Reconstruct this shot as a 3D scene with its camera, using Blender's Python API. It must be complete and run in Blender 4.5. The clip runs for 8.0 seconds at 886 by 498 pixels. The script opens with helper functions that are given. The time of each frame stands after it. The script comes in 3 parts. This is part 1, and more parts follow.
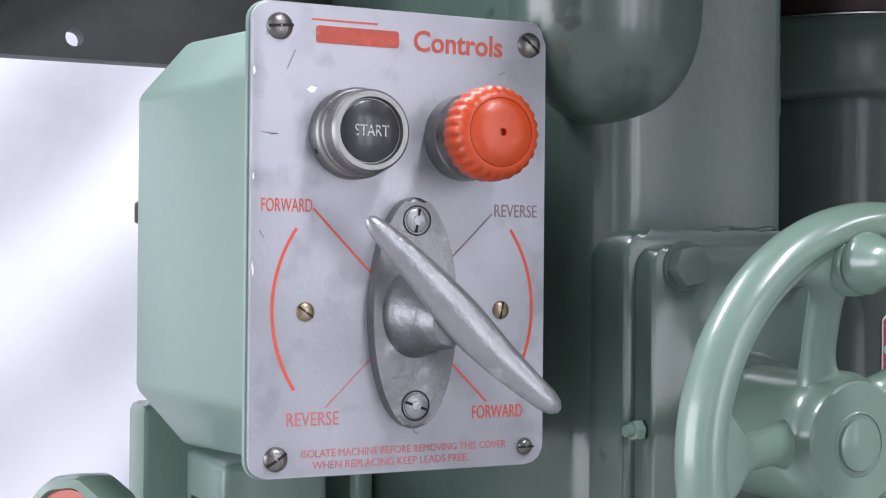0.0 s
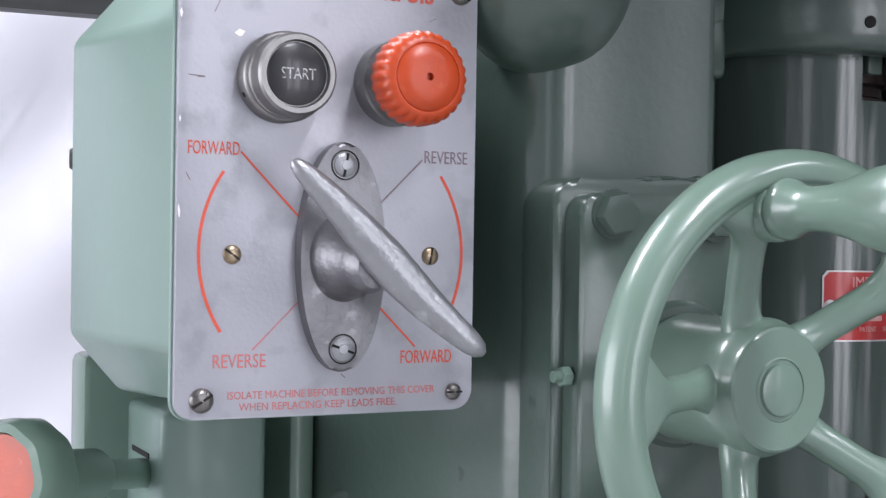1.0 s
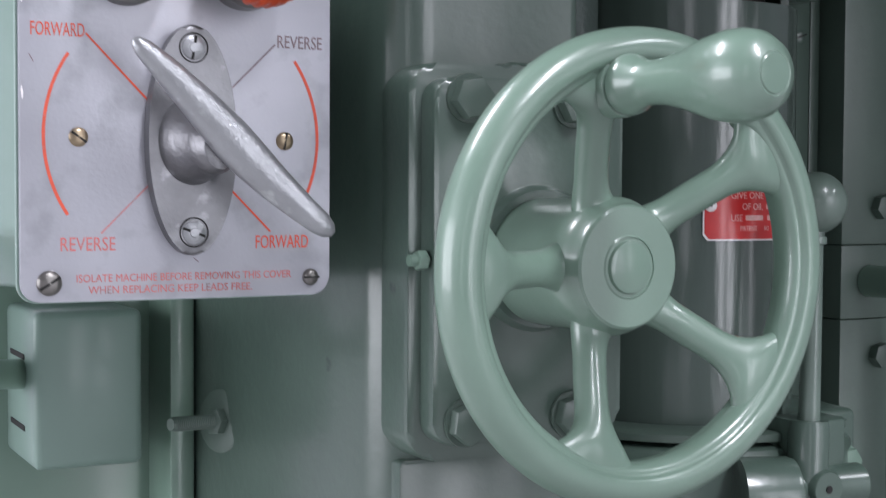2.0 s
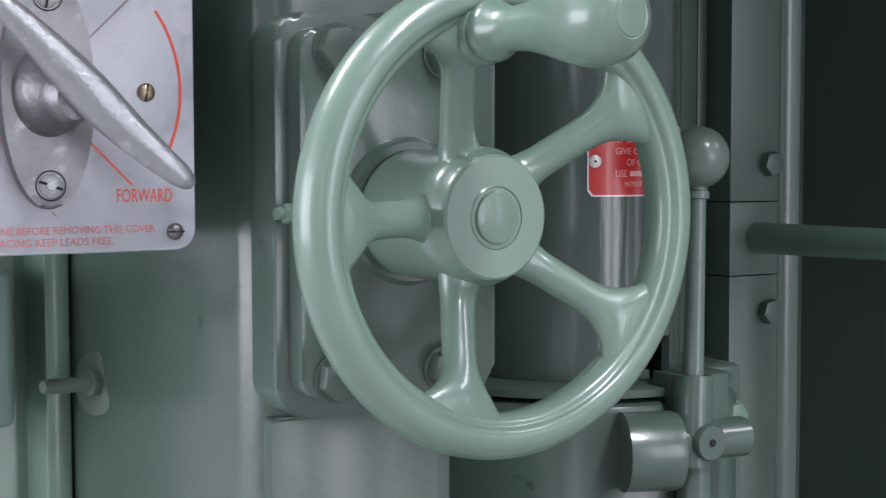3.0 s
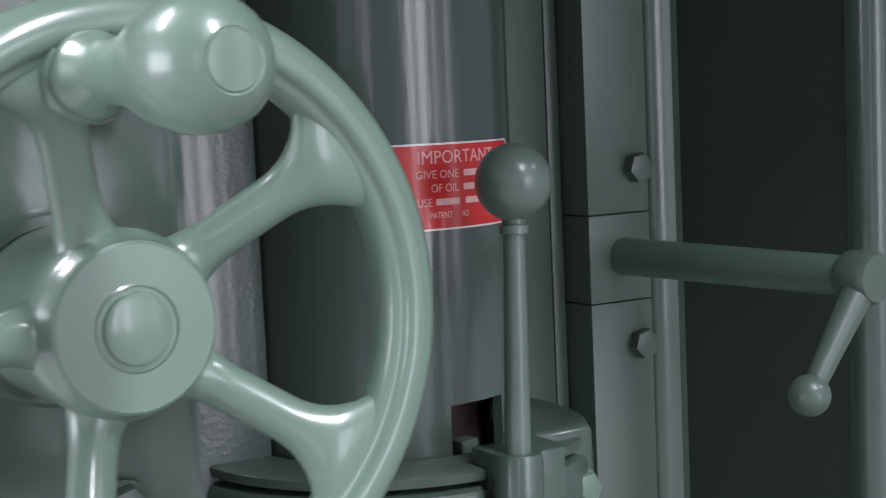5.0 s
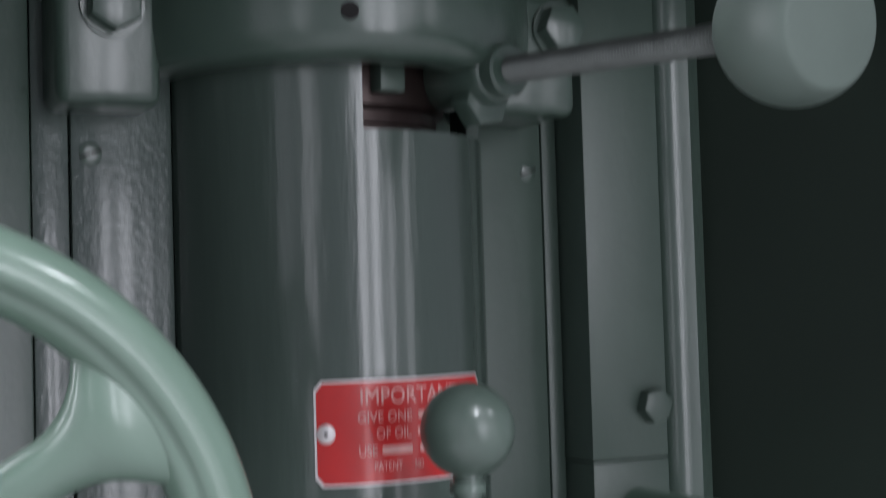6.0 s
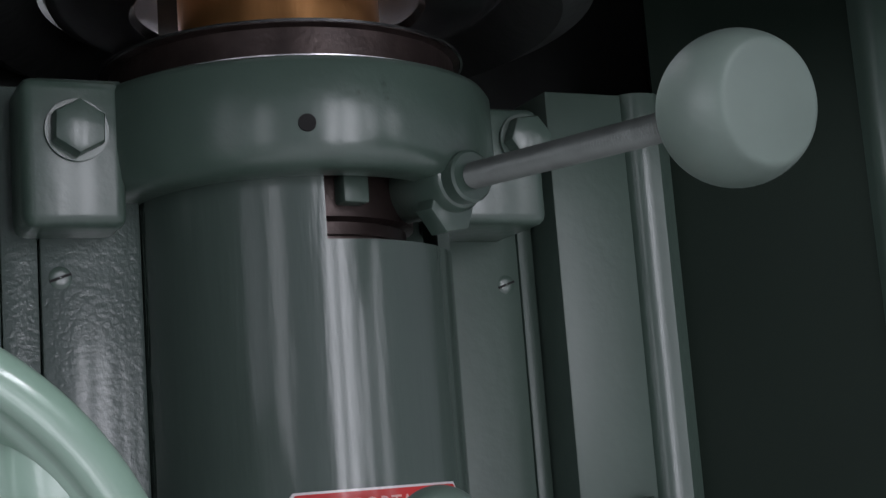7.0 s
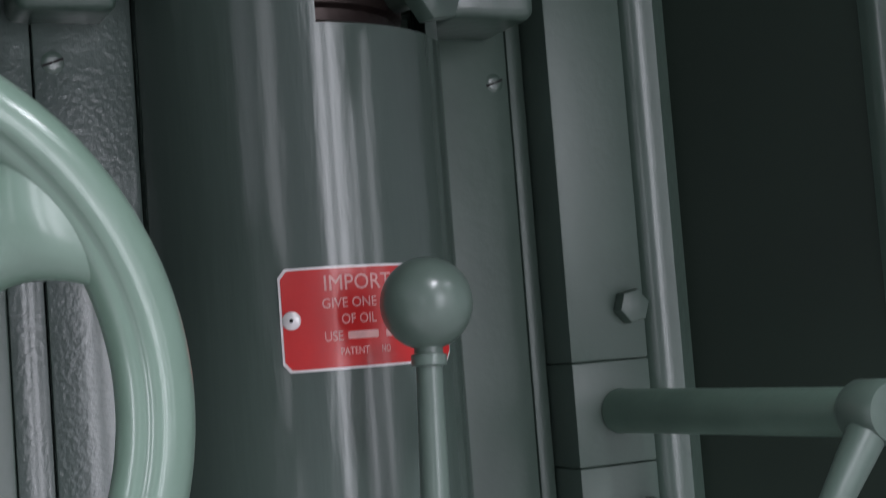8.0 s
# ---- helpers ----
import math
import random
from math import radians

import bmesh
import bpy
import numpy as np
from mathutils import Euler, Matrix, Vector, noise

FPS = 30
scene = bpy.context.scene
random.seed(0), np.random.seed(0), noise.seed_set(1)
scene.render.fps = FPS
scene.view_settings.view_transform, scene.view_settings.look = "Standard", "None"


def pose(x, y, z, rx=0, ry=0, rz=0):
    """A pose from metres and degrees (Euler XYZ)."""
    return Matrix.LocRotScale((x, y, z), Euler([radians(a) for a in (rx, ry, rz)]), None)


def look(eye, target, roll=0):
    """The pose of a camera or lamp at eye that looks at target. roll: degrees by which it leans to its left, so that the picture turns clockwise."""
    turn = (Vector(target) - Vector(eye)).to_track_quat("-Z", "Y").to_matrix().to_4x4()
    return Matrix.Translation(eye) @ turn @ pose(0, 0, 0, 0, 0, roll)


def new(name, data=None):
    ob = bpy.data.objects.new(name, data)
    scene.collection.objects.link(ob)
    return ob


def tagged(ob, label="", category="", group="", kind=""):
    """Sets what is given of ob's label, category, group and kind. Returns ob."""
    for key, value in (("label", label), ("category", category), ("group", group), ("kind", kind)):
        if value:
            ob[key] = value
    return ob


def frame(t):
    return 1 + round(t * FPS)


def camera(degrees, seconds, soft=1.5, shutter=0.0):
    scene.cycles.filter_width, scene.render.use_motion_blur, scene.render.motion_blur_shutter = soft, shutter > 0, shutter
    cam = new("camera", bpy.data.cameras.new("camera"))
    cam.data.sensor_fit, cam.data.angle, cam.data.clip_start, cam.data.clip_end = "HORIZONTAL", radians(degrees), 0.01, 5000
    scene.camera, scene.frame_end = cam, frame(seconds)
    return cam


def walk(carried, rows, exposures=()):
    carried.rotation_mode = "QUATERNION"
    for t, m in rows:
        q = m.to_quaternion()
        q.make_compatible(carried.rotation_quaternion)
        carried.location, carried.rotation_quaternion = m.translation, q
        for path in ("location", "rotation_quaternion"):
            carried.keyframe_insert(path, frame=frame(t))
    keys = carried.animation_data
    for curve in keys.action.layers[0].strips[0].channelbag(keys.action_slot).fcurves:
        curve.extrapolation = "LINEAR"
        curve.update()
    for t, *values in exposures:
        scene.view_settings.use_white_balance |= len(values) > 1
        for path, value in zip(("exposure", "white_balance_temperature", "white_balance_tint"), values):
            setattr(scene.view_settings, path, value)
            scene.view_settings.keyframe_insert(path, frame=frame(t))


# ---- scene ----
cam = camera(33.9, 8.0, soft=1.1, shutter=0.3)
PATH = [
    (0, (-0.277, -0.633, -0.005), (0.577, 1.176, 0.003), 0.5),
    (0.5, (-0.268, -0.64, -0.009), (0.585, 1.169, -0.022), 0.6),
    (1, (-0.255, -0.648, -0.02), (0.62, 1.15, -0.043), 0.9),
    (1.5, (-0.241, -0.66, -0.031), (0.665, 1.122, -0.092), 0.8),
    (2, (-0.21, -0.674, -0.054), (0.714, 1.097, -0.139), 0.3),
    (2.2, (-0.207, -0.675, -0.063), (0.729, 1.09, -0.162), -0.1),
    (3.3, (-0.172, -0.683, -0.065), (0.862, 1.025, -0.187), -0.3),
    (3.5, (-0.169, -0.685, -0.059), (0.869, 1.022, -0.16), -1.0),
    (4, (-0.151, -0.68, -0.034), (0.91, 1.007, -0.205), -1.4),
    (4.5, (-0.07, -0.623, -0.013), (1.001, 1.056, -0.192), -1.5),
    (4.7, (-0.033, -0.604, -0.017), (1.021, 1.085, -0.21), -2.0),
    (5.8, (0.155, -0.503, -0.025), (1.065, 1.277, -0.067), -1.5),
    (6, (0.163, -0.498, -0.013), (1.053, 1.29, 0.077), -1.7),
    (6.2, (0.173, -0.503, -0.025), (1.017, 1.293, 0.224), -3.6),
    (6.5, (0.181, -0.508, -0.035), (1.021, 1.277, 0.295), -4.3),
    (7, (0.191, -0.51, -0.041), (1.038, 1.274, 0.273), -4.4),
    (7.5, (0.193, -0.518, -0.057), (1.049, 1.275, 0.168), -4.5),
    (8, (0.189, -0.519, -0.081), (1.035, 1.288, 0.048), -4.4),
]
walk(cam, [(t, look(eye, target, roll)) for t, eye, target, roll in PATH])


# ---- world and lights ----
world = bpy.data.worlds.new("hall_air")
scene.world = world
world.use_nodes = True
world.node_tree.nodes["Background"].inputs[0].default_value = (0.75, 0.82, 1.0, 1)
world.node_tree.nodes["Background"].inputs[1].default_value = 0.03


def area_lamp(name, place, target, sx, sy, watts, colour):
    data = bpy.data.lights.new(name, "AREA")
    data.shape, data.size, data.size_y, data.energy, data.color = "RECTANGLE", sx, sy, watts, colour
    ob = new(name, data)
    ob.matrix_world = look(place, target)
    return ob


COOL = (0.9, 0.908, 1.0)
# overhead lamps, all unseen; the last two are added to whiten the sheet
LAMPS = [
    ((0.6, -2.4, 2.7), 0.3, 1.6, 155), ((3.2, -2.6, 2.7), 0.3, 1.6, 60),
    ((-1.7, 1.3, 2.7), 1.6, 0.3, 150), ((0.3, 1.7, 2.7), 1.6, 0.3, 130),
]
for place, sx, sy, watts in LAMPS:
    area_lamp("unseen_hall_lamp", place, (place[0], place[1] + 0.001, 0), sx, sy, watts, COOL)
# tall fill lights added in the front wall, unseen: middle, half-width, watts
FILLS = [(-2.6, 0.45, 16), (0.85, 0.2, 28), (1.75, 0.3, 38), (2.85, 0.16, 14), (4.45, 0.4, 20)]
FILL_LOW, FILL_HIGH = -0.85, 1.9
# broad low west-wall fill, added unseen: from y to y, from z to z
WEST = (-1.4, 1.8, -0.7, 1.1)
for x, half, watts in FILLS:
    area_lamp("unseen_fill_light", (x, -4.95, (FILL_LOW + FILL_HIGH) / 2), (x, 0, (FILL_LOW + FILL_HIGH) / 2), half * 2, FILL_HIGH - FILL_LOW, watts, (0.905, 0.91, 1.0))
area_lamp("unseen_fill_light", (-3.95, (WEST[0] + WEST[1]) / 2, (WEST[2] + WEST[3]) / 2), (0, (WEST[0] + WEST[1]) / 2, (WEST[2] + WEST[3]) / 2), WEST[1] - WEST[0], WEST[3] - WEST[2], 130, (0.905, 0.91, 1.0))


# ---- materials ----
def mat(name, base, rough=0.4, metal=0.0, vary=0.12, scale=30.0, bump=0.1, bump_scale=200.0, coat=0.0, coat_rough=0.12, wear=None, wear_amount=0.62, wear_soft=0.16, streak=False):
    m = bpy.data.materials.new(name)
    m.use_nodes = True
    nt = m.node_tree
    b = nt.nodes["Principled BSDF"]
    b.inputs["Metallic"].default_value = metal
    b.inputs["Coat Weight"].default_value = coat
    b.inputs["Coat Roughness"].default_value = coat_rough
    tc = nt.nodes.new("ShaderNodeTexCoord")
    src = tc.outputs["Object"]
    if streak:
        mp = nt.nodes.new("ShaderNodeMapping")
        mp.inputs["Scale"].default_value = streak
        nt.links.new(src, mp.inputs[0])
        src = mp.outputs[0]
    n1 = nt.nodes.new("ShaderNodeTexNoise")
    n1.inputs["Scale"].default_value = scale
    n1.inputs["Detail"].default_value = 5
    nt.links.new(src, n1.inputs["Vector"])
    n2 = nt.nodes.new("ShaderNodeTexNoise")
    n2.inputs["Scale"].default_value = bump_scale
    n2.inputs["Detail"].default_value = 3.0
    nt.links.new(src, n2.inputs["Vector"])
    r = nt.nodes.new("ShaderNodeValToRGB")
    r.color_ramp.elements[0].position, r.color_ramp.elements[1].position = 0.2, 0.8
    r.color_ramp.elements[0].color = (*[c * (1 - vary) for c in base], 1)
    r.color_ramp.elements[1].color = (*[min(1, c * (1 + vary)) for c in base], 1)
    nt.links.new(n1.outputs["Fac"], r.inputs[0])
    colour = r.outputs[0]
    if wear:
        n3 = nt.nodes.new("ShaderNodeTexNoise")
        n3.inputs["Scale"].default_value = scale * 2.3
        n3.inputs["Detail"].default_value = 8
        nt.links.new(src, n3.inputs["Vector"])
        w = nt.nodes.new("ShaderNodeValToRGB")
        w.color_ramp.elements[0].position, w.color_ramp.elements[1].position = wear_amount, wear_amount + wear_soft
        nt.links.new(n3.outputs["Fac"], w.inputs[0])
        mx = nt.nodes.new("ShaderNodeMix")
        mx.data_type = "RGBA"
        nt.links.new(w.outputs[0], mx.inputs["Factor"])
        nt.links.new(colour, mx.inputs["A"])
        mx.inputs["B"].default_value = (*wear, 1)
        colour = mx.outputs["Result"]
    nt.links.new(colour, b.inputs["Base Color"])
    mr = nt.nodes.new("ShaderNodeMapRange")
    mr.inputs["To Min"].default_value, mr.inputs["To Max"].default_value = rough * 0.85, min(1, rough * 1.15)
    nt.links.new(n1.outputs["Fac"], mr.inputs[0])
    nt.links.new(mr.outputs[0], b.inputs["Roughness"])
    bp = nt.nodes.new("ShaderNodeBump")
    bp.inputs["Strength"].default_value = bump
    bp.inputs["Distance"].default_value = 0.001
    nt.links.new(n2.outputs["Fac"], bp.inputs["Height"])
    nt.links.new(bp.outputs[0], b.inputs["Normal"])
    return m


GREEN = (0.145, 0.22, 0.174)
box_paint = mat("pale_sage_paint", (0.18, 0.26, 0.225), 0.38, vary=0.05, scale=14, bump=0.1, bump_scale=140, coat=0.15)
paint = mat("sage_paint", GREEN, 0.3, vary=0.06, scale=25, bump=0.12, bump_scale=160, coat=0.3)
# the wheel's sage, with the castings' shade put in as a darker base
paint_cast = mat("shaded_sage_paint_on_casting", (0.062, 0.095, 0.077), 0.33, vary=0.1, scale=14, bump=0.4, bump_scale=120, coat=0.65, coat_rough=0.18, wear=(0.03, 0.05, 0.038), wear_amount=0.7, wear_soft=0.03)
# sage for the wing, darkened for the shade under the table
paint_rough = mat("shaded_brushed_sage_paint", (0.075, 0.1, 0.09), 0.25, vary=0.1, scale=30, bump=0.5, bump_scale=300, coat=0.5)
paint_smooth = mat("sage_paint_smooth", (0.143, 0.216, 0.17), 0.36, vary=0.09, scale=20, bump=0.28, bump_scale=90, coat=0.85, coat_rough=0.16)
# column copy of the sage, its colour lowered for the table's shade
paint_column = mat("shaded_sage_paint_drawn", (0.066, 0.092, 0.079), 0.22, vary=0.1, scale=14, bump=0.5, bump_scale=110, coat=0.5, streak=(1, 1, 0.12))
# green darkened and dulled: the slanting panel's shade is in its colour
shaded_green = mat("shade_darkened_green_paint", (0.009, 0.018, 0.012), 0.55, vary=0.15, scale=9, bump=0.12, bump_scale=90)
shaded_green.node_tree.nodes["Principled BSDF"].inputs["Specular IOR Level"].default_value = 0.2
# shaded copy of the sage for bars, right wing and small fittings
paint_shaded = mat("shaded_sage_paint", (0.068, 0.1, 0.082), 0.4, vary=0.1, scale=22, bump=0.3, bump_scale=110, coat=0.15, coat_rough=0.25)
steel_plate = mat("scuffed_aluminium_face", (0.39, 0.39, 0.43), 0.38, metal=0.3, vary=0.1, scale=22, bump=0.12, bump_scale=420, wear=(0.29, 0.295, 0.32), wear_amount=0.54, wear_soft=0.2)
cast_alu = mat("cast_aluminium", (0.33, 0.335, 0.35), 0.38, metal=0.75, vary=0.16, scale=40, bump=0.4, bump_scale=380, wear=(0.48, 0.49, 0.5), wear_amount=0.6)
alu_dark = mat("grimy_cast_aluminium", (0.19, 0.19, 0.2), 0.38, metal=0.7, vary=0.35, scale=45, bump=0.3, bump_scale=300, wear=(0.4, 0.4, 0.42), wear_amount=0.62)
chrome = mat("worn_chrome", (0.27, 0.265, 0.26), 0.44, metal=1.0, vary=0.15, scale=120, bump=0.08, wear=(0.4, 0.38, 0.36), wear_amount=0.6)
steel = mat("dull_steel", (0.2, 0.19, 0.18), 0.33, metal=0.9, vary=0.25, scale=150, bump=0.3, bump_scale=600)
brass = mat("old_brass", (0.32, 0.25, 0.17), 0.35, metal=0.9, vary=0.3, scale=150, bump=0.2)
black = mat("black_enamel", (0.018, 0.018, 0.02), 0.3, vary=0.3, scale=80, bump=0.15, coat=0.3)
void = mat("dark_hollow", (0.008, 0.007, 0.007), 0.8, vary=0.3)
orange = mat("orange_enamel", (0.47, 0.052, 0.009), 0.38, vary=0.12, scale=60, bump=0.25, bump_scale=240, coat=0.05, wear=(0.6, 0.13, 0.05), wear_amount=0.66)
red_ink = mat("red_filled_engraving", (0.6, 0.075, 0.035), 0.5, vary=0.15, scale=150, wear=(0.36, 0.2, 0.2), wear_amount=0.64)
title_ink = mat("rust_red_engraving", (0.42, 0.06, 0.035), 0.5, vary=0.25, scale=150, wear=(0.6, 0.12, 0.06), wear_amount=0.6)
red_ink_faded = mat("faded_red_engraving", (0.5, 0.14, 0.13), 0.5, vary=0.15, scale=60, wear=(0.2, 0.17, 0.18), wear_amount=0.54)
grey_ink = mat("worn_dark_engraving", (0.2, 0.14, 0.15), 0.5, vary=0.3, scale=200)
pale_ink = mat("worn_pale_letters", (0.5, 0.5, 0.5), 0.5, vary=0.2, scale=200, wear=(0.06, 0.06, 0.06), wear_amount=0.46)
red_tin = mat("red_enamelled_tin", (0.55, 0.02, 0.02), 0.32, vary=0.06, scale=60, bump=0.1, coat=0.3)
pink_ink = mat("pale_pink_letters", (0.75, 0.42, 0.4), 0.5, vary=0.15, scale=200)
paint_lever = mat("sage_paint_on_lever", (0.105, 0.145, 0.122), 0.34, vary=0.1, scale=30, bump=0.2, bump_scale=120, coat=0.5, coat_rough=0.2)
white_metal = mat("bare_tin_edge", (0.75, 0.72, 0.72), 0.4, metal=0.3)
copper = mat("copper_sleeve", (0.55, 0.27, 0.10), 0.3, metal=0.8, vary=0.25, scale=40, bump=0.2, streak=(1, 1, 0.2))
rust = mat("oily_dark_steel", (0.05, 0.035, 0.032), 0.35, metal=0.6, vary=0.4, scale=60, bump=0.3)
iron = mat("dark_cast_iron", (0.03, 0.032, 0.031), 0.45, metal=0.2, vary=0.4, scale=25, bump=0.6, bump_scale=90)
bright_steel = mat("machined_steel", (0.7, 0.69, 0.7), 0.25, metal=1.0, vary=0.15, scale=70, bump=0.1)
grey_wall = mat("grey_wall_paint", (0.22, 0.23, 0.24), 0.7, vary=0.08, scale=2, bump=0.2)
white_wall = mat("white_wall_paint", (0.8, 0.8, 0.82), 0.7, vary=0.04, scale=2, bump=0.2)
sheet_white = mat("white_sheeting", (0.86, 0.86, 0.9), 0.5, vary=0.04, scale=1.5, bump=0.1, bump_scale=20)
concrete = mat("grey_concrete", (0.32, 0.32, 0.32), 0.7, vary=0.2, scale=3, bump=0.5, bump_scale=60)
ceiling_paint = mat("ceiling_paint", (0.3, 0.3, 0.31), 0.8, vary=0.05, scale=2)


# ---- building blocks ----
def link(name, bm, material, parent=None, smooth=True, angle=35):
    bmesh.ops.recalc_face_normals(bm, faces=bm.faces)
    me = bpy.data.meshes.new(name)
    bm.to_mesh(me)
    bm.free()
    me.materials.append(material)
    if smooth:
        me.polygons.foreach_set("use_smooth", [True] * len(me.polygons))
        me.set_sharp_from_angle(angle=radians(angle))
    ob = new(name, me)
    ob.parent = parent
    return ob


def part(name, bm, material, parent, label="", angle=35):
    ob = link(name, bm, material, parent, angle=angle)
    return tagged(ob, label) if label else ob


def thing(name, place, label, category, group="", kind="", m=None):
    ob = new(name)
    ob.empty_display_size = 0.02
    ob.matrix_world = m if m is not None else pose(*place)
    return tagged(ob, label, category, group, kind)


def box(x0, x1, y0, y1, z0, z1, bevel=0.0, segments=2, bm=None):
    made = bmesh.new()
    bmesh.ops.create_cube(made, size=1)
    for v in made.verts:
        v.co = ((x0 + x1) / 2 + v.co.x * (x1 - x0), (y0 + y1) / 2 + v.co.y * (y1 - y0), (z0 + z1) / 2 + v.co.z * (z1 - z0))
    if bevel:
        bmesh.ops.bevel(made, geom=made.edges[:], offset=bevel, segments=segments, profile=0.5, affect="EDGES")
    return made


def lathe(profile, segments=48, m=None):
    """A body turned about local z from (radius, height) pairs; m puts it in place."""
    bm = bmesh.new()
    rings = []
    for r, h in profile:
        if r < 1e-6:
            rings.append([bm.verts.new((0, 0, h))])
        else:
            rings.append([bm.verts.new((r * math.cos(a), r * math.sin(a), h)) for a in [2 * math.pi * i / segments for i in range(segments)]])
    for a, b in zip(rings, rings[1:]):
        for i in range(segments):
            j = (i + 1) % segments
            if len(a) == 1 and len(b) > 1:
                bm.faces.new((a[0], b[i], b[j]))
            elif len(b) == 1 and len(a) > 1:
                bm.faces.new((a[i], a[j], b[0]))
            elif len(a) > 1:
                bm.faces.new((a[i], a[j], b[j], b[i]))
    if m is not None:
        bm.transform(m)
    return bm


def prism(outline, depth, bevel=0.0, m=None, segments=2):
    """An outline in local xy, pushed up local z by depth."""
    bm = bmesh.new()
    low = [bm.verts.new((x, y, 0)) for x, y in outline]
    high = [bm.verts.new((x, y, depth)) for x, y in outline]
    n = len(outline)
    bm.faces.new(list(reversed(low)))
    top = bm.faces.new(high)
    for i in range(n):
        bm.faces.new((low[i], low[(i + 1) % n], high[(i + 1) % n], high[i]))
    if bevel:
        bmesh.ops.bevel(bm, geom=list(top.edges), offset=bevel, segments=segments, profile=0.5, affect="EDGES")
    if m is not None:
        bm.transform(m)
    return bm


def sweep(points, radii, segments=20, up=(0, 0, 1), m=None):
    """A tube through points; radii are (side, up) half-widths of its oval section."""
    bm = bmesh.new()
    pts = [Vector(p) for p in points]
    up = Vector(up)
    rings = []
    for i, p in enumerate(pts):
        d = (pts[min(i + 1, len(pts) - 1)] - pts[max(i - 1, 0)]).normalized()
        side = d.cross(up).normalized()
        upp = side.cross(d).normalized()
        a, b = radii[i]
        rings.append([bm.verts.new(p + side * a * math.cos(t) + upp * b * math.sin(t)) for t in [2 * math.pi * k / segments for k in range(segments)]])
    for r0, r1 in zip(rings, rings[1:]):
        for k in range(segments):
            j = (k + 1) % segments
            bm.faces.new((r0[k], r0[j], r1[j], r1[k]))
    bm.faces.new(list(reversed(rings[0])))
    bm.faces.new(rings[-1])
    if m is not None:
        bm.transform(m)
    return bm


def merge(*parts):
    """Joins bmeshes that make up one casting."""
    out = bmesh.new()
    for b in parts:
        me = bpy.data.meshes.new("joined")
        b.to_mesh(me)
        b.free()
        out.from_mesh(me)
        bpy.data.meshes.remove(me)
    return out


def rounded(x0, x1, z0, z1, r, n=6):
    pts = []
    for cx, cz, a0 in ((x1 - r, z1 - r, 0), (x0 + r, z1 - r, 90), (x0 + r, z0 + r, 180), (x1 - r, z0 + r, 270)):
        for i in range(n + 1):
            a = radians(a0 + 90 * i / n)
            pts.append((cx + r * math.cos(a), cz + r * math.sin(a)))
    return pts


def front(x, y, z, yaw=0, pitch=0):
    """Local z comes out of the machine's front, local x runs along it, local y is up."""
    return pose(x, y, z, 0, 0, yaw) @ pose(0, 0, 0, 90 - pitch)


def along(a, b):
    a, b = Vector(a), Vector(b)
    return Matrix.Translation(a) @ (b - a).to_track_quat("Z", "Y").to_matrix().to_4x4()


def hexagon(r, turn=0):
    return [(r * math.cos(radians(60 * i + turn)), r * math.sin(radians(60 * i + turn))) for i in range(6)]


def hex_bolt(name, m, r, h, material, label, group, turn=0, parent=None, washer=True):
    ob = thing(name, (0, 0, 0), label, "bolt", group, m=m) if parent is None else parent
    mm = Matrix.Identity(4) if parent is None else m
    head = part("bolt_head", prism(hexagon(r, turn), h, bevel=h * 0.22, m=mm), material, ob)
    if washer:
        part("washer", lathe([(0, 0.0), (r * 1.12, 0.0), (r * 1.12, h * 0.18), (0, h * 0.19)], 28, mm), material, ob)
    return ob


def words(text, width, height, material, parent, m, thick=0.00025, name="lettering", bend=None, bold=0.0):
    """Letters of the built-in font, fitted to width and height, centred, standing on the local xy plane."""
    cu = bpy.data.curves.new("letters", "FONT")
    cu.body, cu.extrude, cu.resolution_u, cu.offset = text, 0.02, 3, bold
    tmp = bpy.data.objects.new("letters", cu)
    scene.collection.objects.link(tmp)
    me = bpy.data.meshes.new_from_object(tmp.evaluated_get(bpy.context.evaluated_depsgraph_get()))
    bpy.data.objects.remove(tmp)
    bpy.data.curves.remove(cu)
    bm = bmesh.new()
    bm.from_mesh(me)
    bpy.data.meshes.remove(me)
    xs, ys = [v.co.x for v in bm.verts], [v.co.y for v in bm.verts]
    cx, cy = (max(xs) + min(xs)) / 2, (max(ys) + min(ys)) / 2
    sx, sy = width / (max(xs) - min(xs)), height / (max(ys) - min(ys))
    for v in bm.verts:
        v.co = ((v.co.x - cx) * sx, (v.co.y - cy) * sy, (v.co.z + 0.02) / 0.04 * thick)
    bm.transform(m)
    if bend:
        bend(bm)
    return part(name, bm, material, parent)


def slotted_screw(m, r, h, material, label, group, turn=20):
    ob = thing("slotted_screw", (0, 0, 0), label, "screw", group, m=m)
    part("screw_head", lathe([(0, h), (r * 0.5, h * 0.93), (r * 0.82, h * 0.68), (r, h * 0.2), (r, 0)], 32), material, ob)
    slot = box(-r * 0.93, r * 0.93, -r * 0.11, r * 0.11, h * 0.3, h * 0.99)
    slot.transform(pose(0, 0, 0, 0, 0, turn))
    part("screw_slot", slot, void, ob)
    return ob


# ---- the hall ----
def slab(name, x0, x1, y0, y1, z0, z1, material, label, category):
    ob = link(name, box(x0, x1, y0, y1, z0, z1), material, smooth=False)
    return tagged(ob, label, category, kind="structure")


